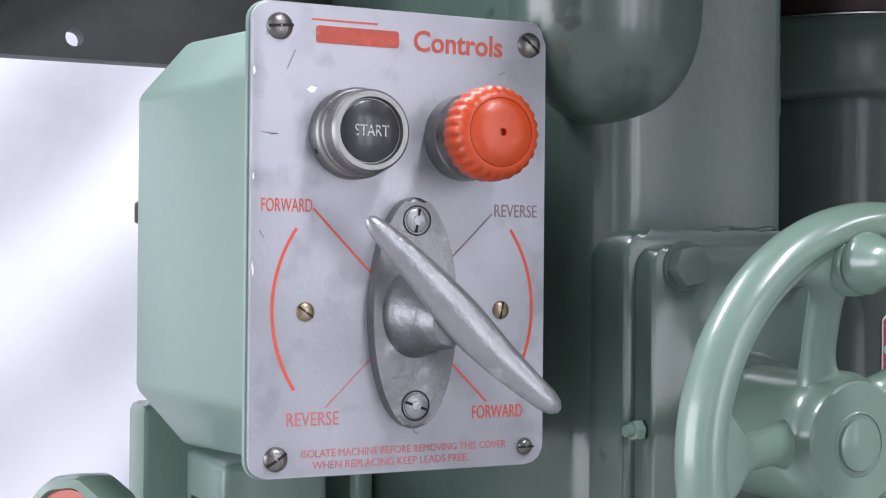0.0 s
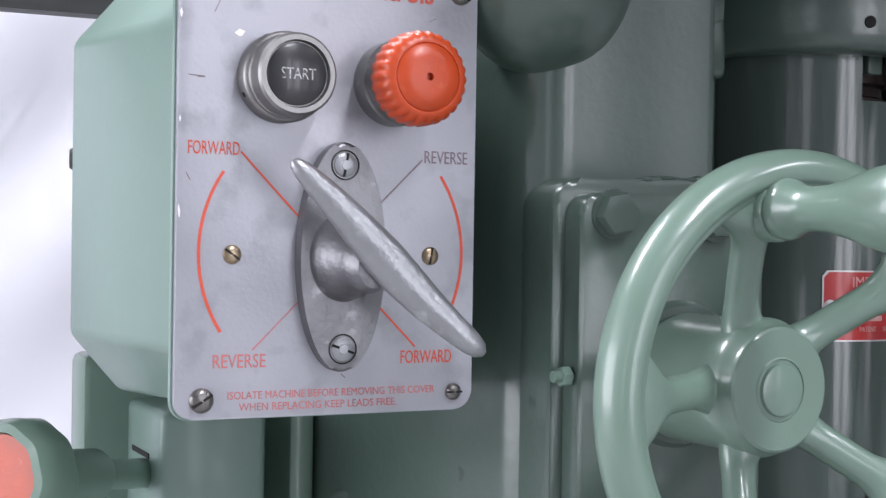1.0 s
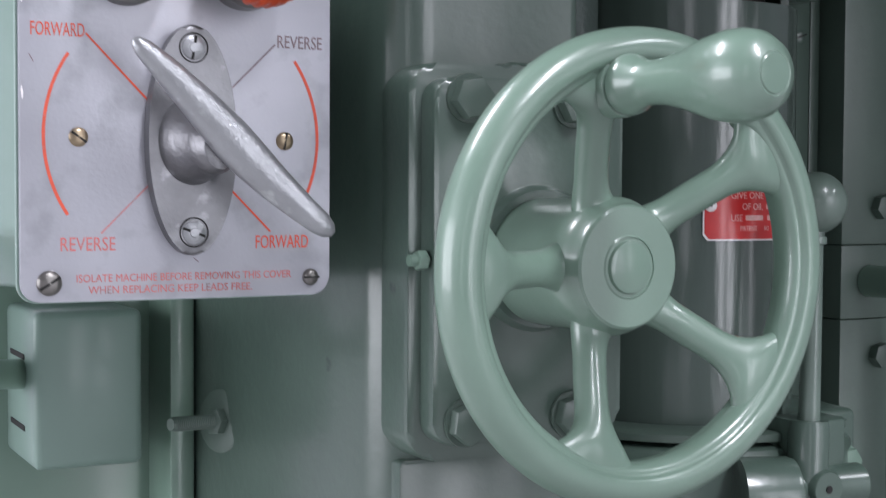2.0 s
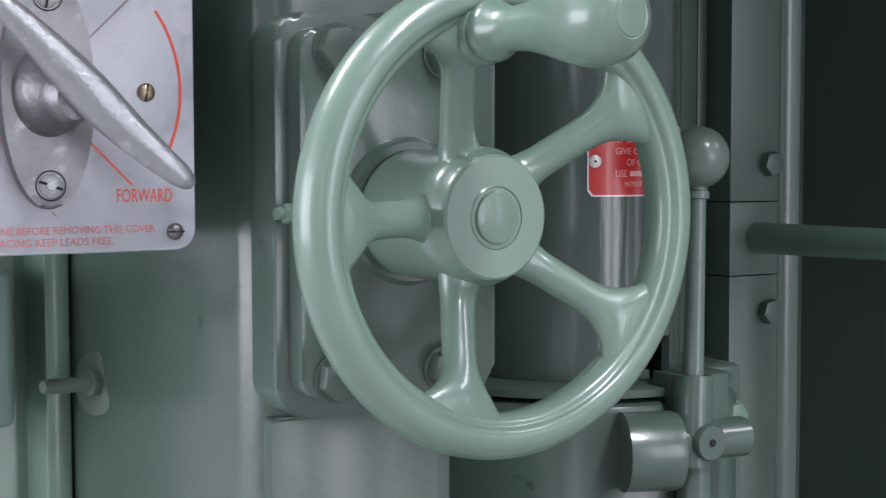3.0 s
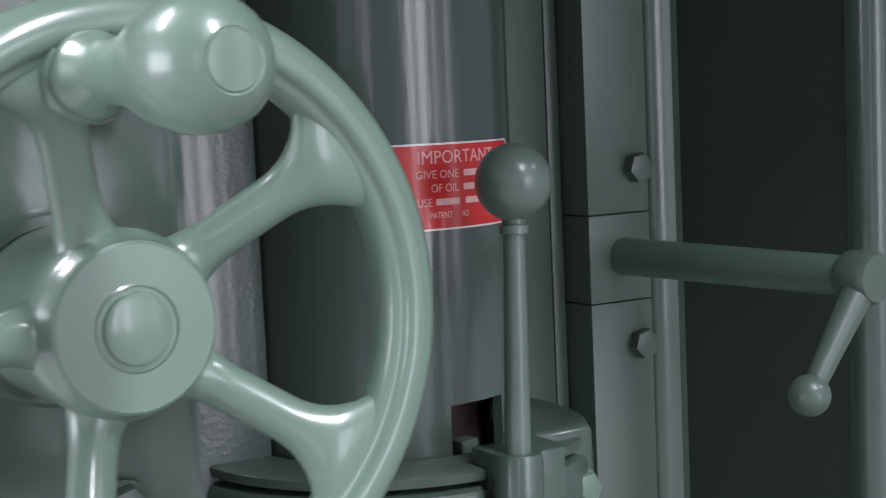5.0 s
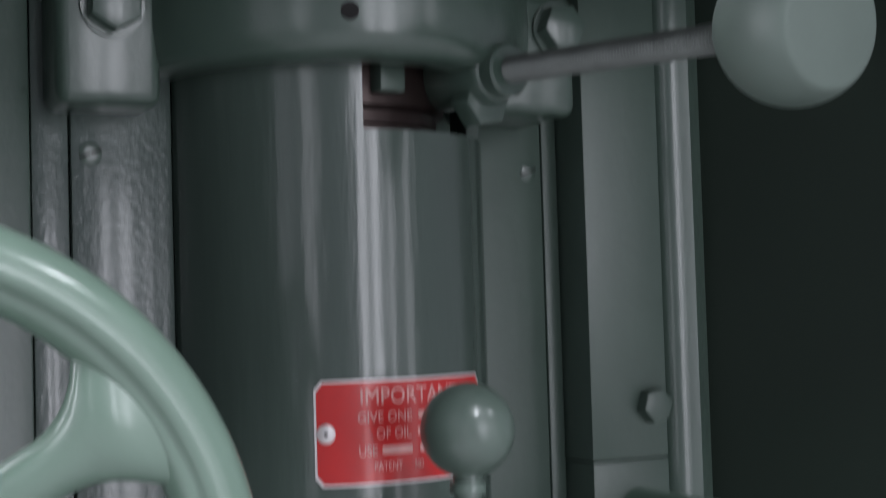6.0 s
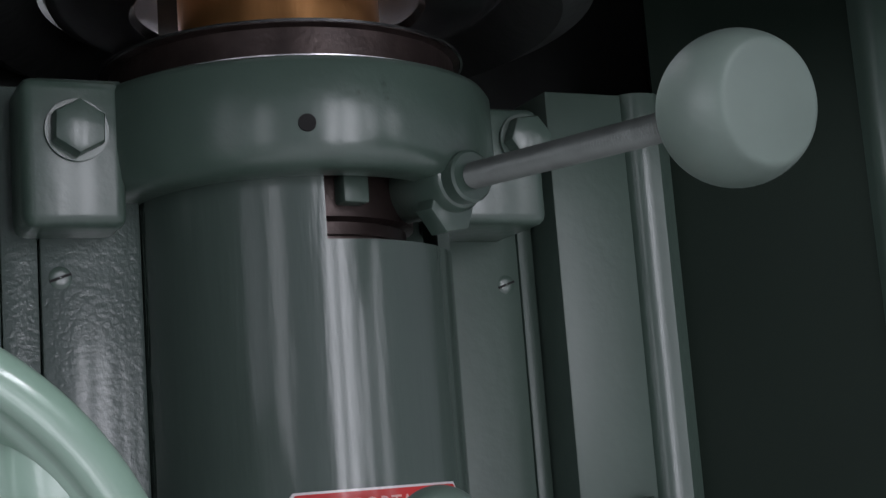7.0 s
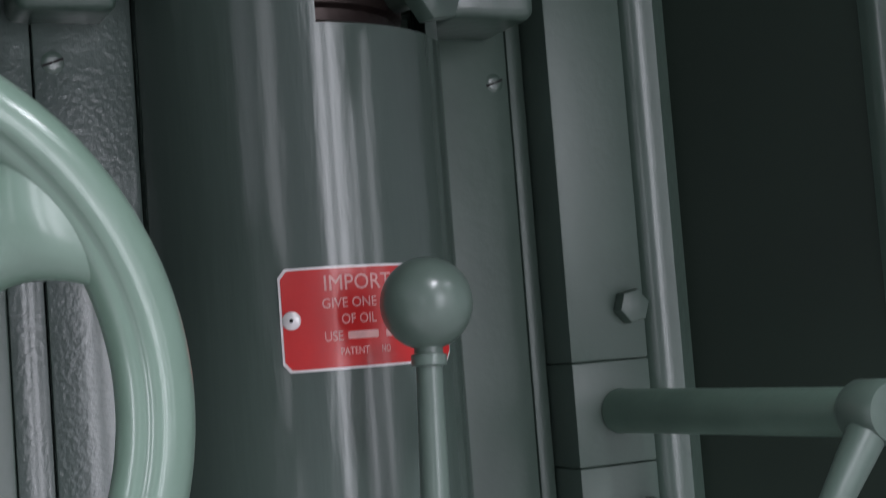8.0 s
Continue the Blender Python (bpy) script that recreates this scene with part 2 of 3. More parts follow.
slab("floor", -4, 6, -5, 4, -1.1, -1.0, concrete, "grey concrete workshop floor", "floor")
# ceiling and walls are unseen additions; their tones set the bounced light
slab("ceiling", -4, 6, -5, 4, 2.8, 2.9, ceiling_paint, "unseen hall ceiling, grey to limit bounced light", "ceiling")
slab("wall_north", -4, 6, 3.9, 4, -1.0, 2.8, white_wall, "plain white painted hall wall", "wall")
bm = merge(box(-4, -3.9, -4.9, WEST[0], -1.0, 2.8), box(-4, -3.9, WEST[1], 3.9, -1.0, 2.8), box(-4, -3.9, WEST[0], WEST[1], -1.0, WEST[2]), box(-4, -3.9, WEST[0], WEST[1], WEST[3], 2.8))
tagged(link("wall_west", bm, white_wall, smooth=False), "unseen white hall wall with a broad low opening for fill light", "wall", kind="structure")
slab("wall_east", 5.9, 6, -4.9, 3.9, -1.0, 2.8, grey_wall, "unseen hall wall, grey to limit bounced light", "wall")
bm = merge(box(-4, 6, -5, -4.9, -1.0, FILL_LOW), box(-4, 6, -5, -4.9, FILL_HIGH, 2.8))
edges = [-4] + [e for x, half, _ in FILLS for e in (x - half, x + half)] + [6]
for k in range(0, len(edges), 2):
    bm = merge(bm, box(edges[k], edges[k + 1], -5, -4.9, FILL_LOW, FILL_HIGH))
tagged(link("wall_south", bm, grey_wall, smooth=False), "unseen grey hall wall with tall openings for fill lights", "wall", kind="structure")


def hanging_sheet():
    bm = bmesh.new()
    nx, nz = 90, 50
    grid = []
    for j in range(nz + 1):
        row = []
        for i in range(nx + 1):
            u, w = i / nx, j / nz
            x, z = -2.4 + 3.6 * u, -0.99 + 3.4 * w
            d = 0.45 * (0.05 * math.sin(5.2 * (x - 0.8 * z) + 0.6) + 0.03 * math.sin(11 * (x - 1.1 * z)) + 0.02 * math.sin(17 * x + 3 * z))
            row.append(bm.verts.new((x, 2.4 + d, z)))
        grid.append(row)
    for j in range(nz):
        for i in range(nx):
            bm.faces.new((grid[j][i], grid[j][i + 1], grid[j + 1][i + 1], grid[j + 1][i]))
    bmesh.ops.solidify(bm, geom=bm.faces[:], thickness=0.004)
    return tagged(link("white_sheet", bm, sheet_white), "white hanging sheet with soft slanting folds", "sheet")


hanging_sheet()

# ---- the machine's main casting ----
castings = thing("machine_casting", (0.1, 0.1, -1.0), "sage green painted cast iron machine body on the floor", "machine")
W = castings.matrix_world.inverted()


def cast(name, bm, material=paint_cast, label="", angle=35):
    bm.transform(W)
    return part(name, bm, material, castings, label, angle)


def flat(outline, z0, z1, bevel=0.0):
    """A plan outline raised from z0 to z1."""
    return prism(outline, z1 - z0, bevel, pose(0, 0, z0))


# plan of the body: slanting left flank, rounded nose, front face
plan = [(0.226, 0.6)] + [(0.219 + 0.007 * math.cos(radians(a)), 0.007 - 0.007 * math.sin(radians(a))) for a in range(0, 91, 15)]
plan += [(0.136 - 0.03 * math.sin(radians(a)), 0.03 - 0.03 * math.cos(radians(a))) for a in range(0, 81, 8)]
plan += [(0.081, 0.17), (0.0775, 0.222), (0.0775, 0.6)]
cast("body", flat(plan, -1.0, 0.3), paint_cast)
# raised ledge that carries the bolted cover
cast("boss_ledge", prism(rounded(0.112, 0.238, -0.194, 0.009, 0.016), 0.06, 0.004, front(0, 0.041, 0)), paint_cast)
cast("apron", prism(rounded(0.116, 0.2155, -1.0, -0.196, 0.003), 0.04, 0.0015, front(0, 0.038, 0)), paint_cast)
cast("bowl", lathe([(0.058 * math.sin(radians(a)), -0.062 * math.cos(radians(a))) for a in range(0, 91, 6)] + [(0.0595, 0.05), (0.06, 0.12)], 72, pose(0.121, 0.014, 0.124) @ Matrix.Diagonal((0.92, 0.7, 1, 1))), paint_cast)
# lump of hardened paint where the ledge meets the body
lump = []
for k in range(6):
    lump.append(lathe([(math.sin(radians(a)), -math.cos(radians(a))) for a in range(0, 181, 30)], 12, pose(0.168 + 0.007 * k, -0.0165 + 0.001 * (k % 2), 0.0086 + 0.0006 * (k % 3)) @ Matrix.Diagonal((0.0065, 0.003, 0.0016 + 0.0006 * (k % 2), 1))))
cast("paint_lump", merge(*lump), paint_cast, "ragged lump of hardened paint")
# left rear panel and post
cast("post", box(0.06, 0.0765, 0.215, 0.3, -1.0, 0.15, 0.003), paint)
cast("panel", box(-0.06, 0.2, 0.262, 0.3, -1.0, -0.1, 0.006), paint)

# ---- bolted cover plate with its bearing ring ----
cover = thing("bearing_cover", (0.17, -0.02, -0.09), "sage painted square cover bolted to the casting", "cover")
Wc = cover.matrix_world.inverted()
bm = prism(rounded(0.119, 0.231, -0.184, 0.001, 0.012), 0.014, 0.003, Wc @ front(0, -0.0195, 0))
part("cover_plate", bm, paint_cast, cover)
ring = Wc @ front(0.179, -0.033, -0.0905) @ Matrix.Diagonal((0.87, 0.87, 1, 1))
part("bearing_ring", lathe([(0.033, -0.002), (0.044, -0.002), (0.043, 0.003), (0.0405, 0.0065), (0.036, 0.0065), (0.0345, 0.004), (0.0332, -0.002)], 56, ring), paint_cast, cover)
part("ring_gap", lathe([(0, 0.0005), (0.0335, 0.0005)], 40, ring), void, cover)
for bx, bz, turn in ((0.138, -0.0095, 10), (0.1375, -0.1725, 22), (0.2, -0.0105, 0), (0.2, -0.1725, 15)):
    hex_bolt("hex_bolt", front(bx, -0.0338, bz), 0.0112, 0.0085, paint_shaded, "sage painted hexagon bolt on the cover", "cover bolts", turn)
# small side stud of the ledge
ob = thing("grub_screw", (0, 0, 0), "small painted square-headed screw on the ledge's side", "screw", m=along((0.1185, -0.0275, -0.0905), (0.1, -0.0285, -0.0905)))
part("shank", lathe([(0, 0), (0.003, 0), (0.003, 0.0105), (0, 0.0105)], 16), paint, ob)
part("head", prism(hexagon(0.0052, 15), 0.005, 0.001, pose(0, 0, 0.0015)), paint, ob)

# ---- handwheel ----
YAW = 4.7
wheel = thing("handwheel", (0, 0, 0), "sage painted five-spoke cast handwheel with crank handle", "handwheel", m=front(0.1872, -0.114, -0.0915, YAW))
R = 0.1014
prof = []
for i in range(56):
    a = 360 * i / 56
    k = 1 - 0.11 * math.exp(-((a - 122) / 10) ** 2) - (0.05 if 122 < a < 200 else 0)
    prof.append((R + 0.0112 * k * math.cos(radians(a)), 0.0118 * k * math.sin(radians(a))))
rim = lathe(prof + prof[:1], 160)
bmesh.ops.remove_doubles(rim, verts=rim.verts, dist=1e-5)
part("rim", rim, paint_smooth, wheel, angle=60)
D = -0.009  # the hub lies deeper than the rim
hub = lathe([(0.0, D), (0.0285, D), (0.0297, D - 0.001), (0.03, D - 0.004), (0.032, D - 0.007), (0.0335, D - 0.011), (0.0335, D - 0.02), (0.033, D - 0.026), (0.0325, D - 0.034), (0.0325, D - 0.071), (0, D - 0.071)], 64)
hub = part("hub", hub, paint_smooth, wheel)
part("centre_cap", lathe([(0, D + 0.0022), (0.0105, D + 0.0022), (0.0122, D + 0.0015), (0.0128, D), (0.0142, D - 0.0003), (0.0146, D + 0.0006), (0.0155, D)], 48), paint_smooth, hub)
for k in range(5):
    a = radians(36 + 72 * k)
    u = Vector((math.cos(a), math.sin(a), 0))
    stops = []
    for q in range(25):
        r = 0.022 + 0.0755 * q / 24
        near = max(0.0, (0.046 - r) / 0.024)
        far = max(0.0, (r - 0.066) / 0.0285)
        stops.append((r, 0.0086 + 0.0075 * near ** 1.8 + 0.024 * far ** 2.4, 0.0074 + 0.0016 * near, -0.025 + 0.025 * min(1.0, max(0.0, (r - 0.034) / 0.052)) ** 1.2))
    part("spoke", sweep([u * r + Vector((0, 0, h)) for r, _, _, h in stops], [(a_, b_) for _, a_, b_, _ in stops], 36), paint_smooth, wheel)
ha = radians(103)
hm = pose(0.0865 * math.cos(ha), 0.0865 * math.sin(ha), -0.002, 0, 3.0) @ Matrix.Diagonal((1.2, 1.2, 0.92, 1))
part("handle_collar", lathe([(0, 0.0), (0.0125, 0.0), (0.0125, 0.011), (0.0118, 0.013), (0.0105, 0.0135), (0, 0.0135)], 40, hm), paint_smooth, wheel)
part("handle_grip", lathe([(0, 0.0135), (0.0112, 0.0138), (0.0118, 0.017), (0.011, 0.021), (0.0088, 0.026), (0.0082, 0.034), (0.009, 0.045), (0.0114, 0.058), (0.0146, 0.072), (0.0163, 0.084), (0.0164, 0.092), (0.0152, 0.1), (0.012, 0.1065), (0.0078, 0.1094), (0.0073, 0.1092), (0.0068, 0.1098), (0, 0.1105)], 48, hm), paint_smooth, wheel)

# ---- control box ----
control = thing("control_box", (0, 0.06, 0), "sage control box with aluminium face plate and switches", "control box")
Wb = control.matrix_world.inverted()


def box_ring(bm, y, xl, xr, zs, zt, c):
    return [bm.verts.new(p) for p in ((xl, y, -zs), (xl, y, zs), (xl + c, y, zt), (xr - c, y, zt), (xr, y, zs), (xr, y, -zs), (xr - c, y, -zt), (xl + c, y, -zt))]


bm = bmesh.new()
rings = [box_ring(bm, 0.0035, -0.0735, 0.0745, 0.076, 0.104, 0.022), box_ring(bm, 0.13, -0.0965, 0.0745, 0.0765, 0.108, 0.027)]
for i in range(8):
    j = (i + 1) % 8
    bm.faces.new((rings[0][i], rings[0][j], rings[1][j], rings[1][i]))
bm.faces.new(rings[0])
bm.faces.new(list(reversed(rings[1])))
bmesh.ops.bevel(bm, geom=bm.edges[:], offset=0.004, segments=3, profile=0.5, affect="EDGES")
bm.transform(Wb)
part("box_body", bm, box_paint, control, "smooth pale green box with chamfered corners")
part("gasket", prism(rounded(-0.0765, 0.0765, -0.1085, 0.1105, 0.009), 0.0035, 0.0008, Wb @ front(0, 0.0045, 0)), box_paint, control)
plate = part("face_plate", prism(rounded(-0.0755, 0.0765, -0.1078, 0.1102, 0.009), 0.0025, 0.0006, Wb @ front(0, 0.001, 0)), steel_plate, control, "scuffed aluminium face plate")
part("hinge_knob", lathe([(0, 0), (0.007, 0), (0.007, 0.013), (0.005, 0.016), (0, 0.016)], 24, Wb @ along((-0.08, 0.132, 0.016), (-0.12, 0.142, 0.016))), iron, control)
F = Wb @ front(0, -0.0015, 0)


def on_plate(x, z):
    return F @ pose(x, z, 0)


def stroke(a, b, w, material, name="line"):
    a, b = Vector((*a, 0)), Vector((*b, 0))
    d = (b - a).length
    bm = box(0, d, -w / 2, w / 2, -0.0004, 0.00018)
    bm.transform(F @ Matrix.Translation(a) @ pose(0, 0, 0, 0, 0, math.degrees(math.atan2(b.y - a.y, b.x - a.x))))
    return part(name, bm, material, plate)


words("FORWARD", 0.0245, 0.0062, red_ink, plate, on_plate(-0.058, 0.0172))
words("REVERSE", 0.0235, 0.0062, grey_ink, plate, on_plate(0.0605, 0.0168))
words("REVERSE", 0.0255, 0.0064, red_ink_faded, plate, on_plate(-0.0445, -0.0812))
words("FORWARD", 0.0275, 0.0064, red_ink, plate, on_plate(0.0512, -0.0812))
words("ISOLATE MACHINE BEFORE REMOVING THIS COVER", 0.106, 0.0036, red_ink_faded, plate, on_plate(0.003, -0.0972))
words("WHEN REPLACING KEEP LEADS FREE.", 0.08, 0.0036, red_ink_faded, plate, on_plate(-0.0045, -0.1027))
words("Controls", 0.0475, 0.0104, title_ink, plate, on_plate(0.0285, 0.0968), bold=0.018)
part("maker_mark", prism(rounded(-0.0445, -0.003, 0.0925, 0.1005, 0.0015), 0.0003, 0, F), title_ink, plate)
part("maker_mark_line", prism([(-0.0465, 0.1028), (-0.014, 0.1028), (-0.014, 0.1036), (-0.0465, 0.1036)], 0.0003, 0, F), red_ink, plate)
stroke((-0.0452, 0.016), (-0.0155, -0.0145), 0.0009, red_ink)
stroke((0.0475, 0.0152), (0.0215, -0.0105), 0.0007, grey_ink)
stroke((-0.0385, -0.0763), (-0.0145, -0.0525), 0.0006, red_ink_faded)
stroke((0.045, -0.0762), (0.022, -0.053), 0.0009, red_ink)
for a0, a1 in ((146, 213), (-30, 35)):
    bm = bmesh.new()
    n = 24
    rows = []
    for i in range(n + 1):
        a = radians(a0 + (a1 - a0) * i / n)
        rows.append([bm.verts.new((0.0025 + r * math.cos(a), -0.031 + r * math.sin(a), h)) for r, h in ((0.0665, -0.0004), (0.0665, 0.0002), (0.068, 0.0002), (0.068, -0.0004))])
    for p, q in zip(rows, rows[1:]):
        for i in range(4):
            bm.faces.new((p[i], p[(i + 1) % 4], q[(i + 1) % 4], q[i]))
    bm.transform(F)
    part("arc_line", bm, red_ink, plate)

for x, z, r, turn, material, label in ((-0.0622, 0.0988, 0.0062, 5, steel, "dark slotted dome screw on the face plate"), (0.067, 0.0988, 0.0062, -40, steel, "dark slotted dome screw on the face plate"), (-0.0625, -0.099, 0.0058, 32, steel, "burred slotted dome screw on the face plate"), (0.0662, -0.099, 0.0042, 0, steel, "small recessed screw on the face plate")):
    slotted_screw(front(x, -0.0015, z), r, 0.003, material, label, "plate corner screws", turn)
for x, turn in ((-0.0488, -35), (0.0525, 80)):
    slotted_screw(front(x, -0.0015, -0.0318), 0.0045, 0.0018, brass, "brassy slotted screw on the face plate", "plate side screws", turn)

# chips and scratches of the plate
for x, z, w, h, turn in ((-0.0465, 0.0708, 0.0055, 0.0032, 20), (-0.0742, 0.078, 0.0016, 0.004, 0), (-0.0742, -0.012, 0.0012, 0.006, 4), (-0.0742, 0.03, 0.001, 0.003, 0)):
    bm = prism([(w * 0.5 * r * math.cos(radians(a)), h * 0.5 * r * math.sin(radians(a))) for a, r in zip(range(0, 360, 40), (1, 0.7, 1.1, 0.8, 1, 0.6, 0.9, 1.1, 0.8))], 0.00025, 0, on_plate(x, z) @ pose(0, 0, 0, 0, 0, turn))
    part("chipped_spot", bm, white_metal, plate)
for x0, z0, x1, z1 in ((-0.0705, 0.0502, -0.0625, 0.0496), (-0.0662, 0.0492, -0.0628, 0.0497), (-0.0585, 0.0795, -0.0545, 0.0885), (-0.071, 0.0055, -0.069, 0.002), (0.006, -0.0885, 0.0085, -0.0905), (0.05, 0.083, 0.054, 0.085)):
    stroke((x0, z0), (x1, z1), 0.0004, grey_ink, "scratch")

# start button
start = thing("start_button", (0, 0, 0), "black start push button in a worn chrome collar", "button", m=front(-0.0265, -0.0015, 0.0508))
part("collar", lathe([(0.0, 0), (0.0212, 0), (0.0212, 0.009), (0.0204, 0.0102), (0.0196, 0.0106), (0.0196, 0.0125), (0.0189, 0.0132), (0.0189, 0.0235), (0.0178, 0.0248), (0.0155, 0.0248), (0.0148, 0.0225), (0.0, 0.0225)], 64), chrome, start)
cap = part("push_cap", lathe([(0, 0.0238), (0.0132, 0.0236), (0.0143, 0.023), (0.0146, 0.0215)], 48), black, start)
for a in (115, 205):
    part("key_hole", lathe([(0, 0.0006), (0.0014, 0.0006), (0.0014, -0.001)], 12, along((0.0208 * math.cos(radians(a)), 0.0208 * math.sin(radians(a)), 0.005), (0.03 * math.cos(radians(a)), 0.03 * math.sin(radians(a)), 0.005))), void, start)
words("START", 0.0165, 0.0052, pale_ink, cap, pose(0.0005, 0.0002, 0.02372), 0.00015)

# stop knob
stop = thing("stop_knob", (0, 0, 0), "orange fluted stop knob on a steel collar", "button", m=front(0.0315, -0.0015, 0.0515))
part("collar", lathe([(0, 0), (0.0208, 0), (0.0208, 0.012), (0.0202, 0.0125), (0.0198, 0.0135), (0.0198, 0.026), (0, 0.026)], 64), chrome, stop)
bm = bmesh.new()
n = 26 * 6
prev = None
levels = [(0.0165, 0.0145, 0), (0.0212, 0.0148, 0.5), (0.0222, 0.0165, 1), (0.0222, 0.0255, 1), (0.0214, 0.0285, 0.8), (0.0195, 0.0308, 0.25), (0.0172, 0.032, 0), (0.0162, 0.0321, 0), (0.0158, 0.0316, 0), (0.0153, 0.0324, 0), (0.009, 0.0338, 0), (0.0018, 0.0341, 0), (0.0016, 0.031, 0), (0, 0.031, 0)]
first = None
for r, h, flute in levels:
    ringv = []
    h += 0.0075
    if r < 1e-6:
        ringv = [bm.verts.new((0, 0, h))]
    else:
        for i in range(n):
            a = 2 * math.pi * i / n
            k = r - flute * 0.0011 * max(0.0, -math.cos(26 * a)) ** 0.7
            ringv.append(bm.verts.new((k * math.cos(a), k * math.sin(a), h)))
    if prev:
        for i in range(n):
            j = (i + 1) % n
            if len(ringv) == 1:
                bm.faces.new((prev[i], prev[j], ringv[0]))
            else:
                bm.faces.new((prev[i], prev[j], ringv[j], ringv[i]))
    prev = ringv
part("fluted_cap", bm, orange, stop, angle=50)

# rotary switch
switch = thing("rotary_switch", (0, 0, 0), "cast aluminium rotary switch with a curved lever", "switch", m=front(0.0035, -0.0015, -0.0325))
oval = [(0.0215 * math.cos(radians(5 * k)), 0.0545 * math.sin(radians(5 * k))) for k in range(72)]
part("base", prism(oval, 0.0085, 0.0022, segments=3), alu_dark, switch)
neck = lathe([(0.0192, 0.006), (0.0188, 0.0095), (0.0176, 0.0135), (0.0156, 0.0175), (0.0136, 0.022), (0.0124, 0.027), (0.0116, 0.032), (0.009, 0.0355), (0, 0.037)], 40, Matrix.Diagonal((0.9, 1.12, 1, 1)))
for v in neck.verts:  # the neck leans towards the heavier end of the grip
    lean = max(0.0, v.co.z - 0.012) / 0.032
    v.co.x += 0.006 * lean
    v.co.y -= 0.005 * lean
part("dome", neck, alu_dark, switch)
p0, p1 = Vector((-0.0365, 0.0435, 0.036)), Vector((0.053, -0.0435, 0.0515))
stops = [(0.0, 0.0012, 0.001), (0.012, 0.0033, 0.0028), (0.05, 0.0052, 0.0042), (0.15, 0.0072, 0.0058), (0.3, 0.0092, 0.0078), (0.42, 0.0108, 0.0092), (0.5, 0.0116, 0.0098), (0.6, 0.0112, 0.0092), (0.72, 0.0098, 0.008), (0.86, 0.0078, 0.0064), (0.94, 0.0066, 0.0055), (0.98, 0.0048, 0.0042), (1.0, 0.0018, 0.0016)]
pts = [p0.lerp(p1, t) + Vector((0, 0, -0.006 * math.sin(math.pi * t))) + Vector((0.69, 0.72, 0)) * (0.0012 * math.sin(2 * math.pi * t)) for t, _, _ in stops]
part("lever", sweep(pts, [(a * 0.87, b * 0.9) for _, a, b in stops], 28), cast_alu, switch, "curved tapering grip worn bright on top")
for z, turn in ((0.0435, 80), (-0.0435, 160)):
    m = pose(0, z, 0.0082)
    part("screw_well", lathe([(0.0072, 0.0006), (0.0066, 0.0008), (0.0064, -0.001), (0, -0.001)], 32, m), void, switch)
    screw = part("screw", lathe([(0, 0.0016), (0.0042, 0.0014), (0.0056, 0.0008), (0.0058, -0.001)], 32, m), cast_alu, switch)
    part("screw_eye", lathe([(0, 0.0022), (0.0022, 0.002), (0.0025, 0.001)], 20, m), cast_alu, screw)
    sl = box(-0.0056, 0.0056, -0.0006, 0.0006, 0.0, 0.0017)
    sl.transform(m @ pose(0, 0, 0, 0, 0, turn))
    part("screw_slot", sl, void, screw)

# ---- left lower junction box, stud and small knob ----
junction = thing("junction_box", (0, 0.22, -0.17), "small green junction box with slotted side", "junction box")
Wj = junction.matrix_world.inverted()
bm = box(-0.031, 0.034, 0.184, 0.275, -0.222, -0.128, 0.005, 3)
bm.transform(Wj)
part("box_body", bm, box_paint, junction)
for z in (-0.157, -0.2):
    bm = box(-0.0316, -0.028, 0.21, 0.25, z - 0.0016, z + 0.0016)
    bm.transform(Wj)
    part("vent_slot", bm, void, junction)
knob = thing("index_knob", (0, 0, 0), "green faceted knob with orange face on a short shaft", "knob", m=along((-0.052, 0.2, -0.165), (-0.14, 0.128, -0.152)))
part("shaft", lathe([(0, -0.035), (0.009, -0.035), (0.009, 0.03), (0, 0.03)], 28), paint, knob)
part("boss", lathe([(0, 0.02), (0.014, 0.021), (0.0155, 0.024), (0.0155, 0.068), (0.012, 0.07), (0, 0.07)], 32), paint, knob)
bm = bmesh.new()
prev = None
for r, h in ((0.012, 0.066), (0.027, 0.07), (0.033, 0.078), (0.033, 0.096), (0.03, 0.103), (0.0255, 0.104), (0.024, 0.1)):
    ringv = []
    for i in range(72):
        a = 2 * math.pi * i / 72
        k = r * (1 - 0.035 * (0.5 - 0.5 * math.cos(9 * a)) * (r > 0.025))
        ringv.append(bm.verts.new((k * math.cos(a), k * math.sin(a), h)))
    if prev:
        for i in range(72):
            bm.faces.new((prev[i], prev[(i + 1) % 72], ringv[(i + 1) % 72], ringv[i]))
    prev = ringv
bm.faces.new(prev)
part("scalloped_rim", bm, paint, knob)
part("orange_face", lathe([(0, 0.1015), (0.024, 0.101), (0.024, 0.099)], 40, None), orange, knob, "glossy orange face disc")

stud = thing("threaded_stud", (0, 0, 0), "painted threaded stud with washer on the casting", "stud", m=along((0.0805, 0.1745, -0.198), (0.05, 0.163, -0.196)))
part("washer", lathe([(0, -0.004), (0.0195, -0.004), (0.0195, 0.0018), (0.018, 0.0024), (0, 0.0024)], 36), paint_shaded, stud)
part("nut", prism(hexagon(0.0085, 8), 0.006, 0.0012, pose(0, 0, 0.002)), paint_shaded, stud)
prof = [(0, 0.0)]
for i in range(22):
    h = 0.008 + i * 0.0014
    prof += [(0.0045, h), (0.0039, h + 0.0007)]
part("shank", lathe(prof + [(0.0036, 0.0395), (0, 0.0395)], 20), paint_shaded, stud)

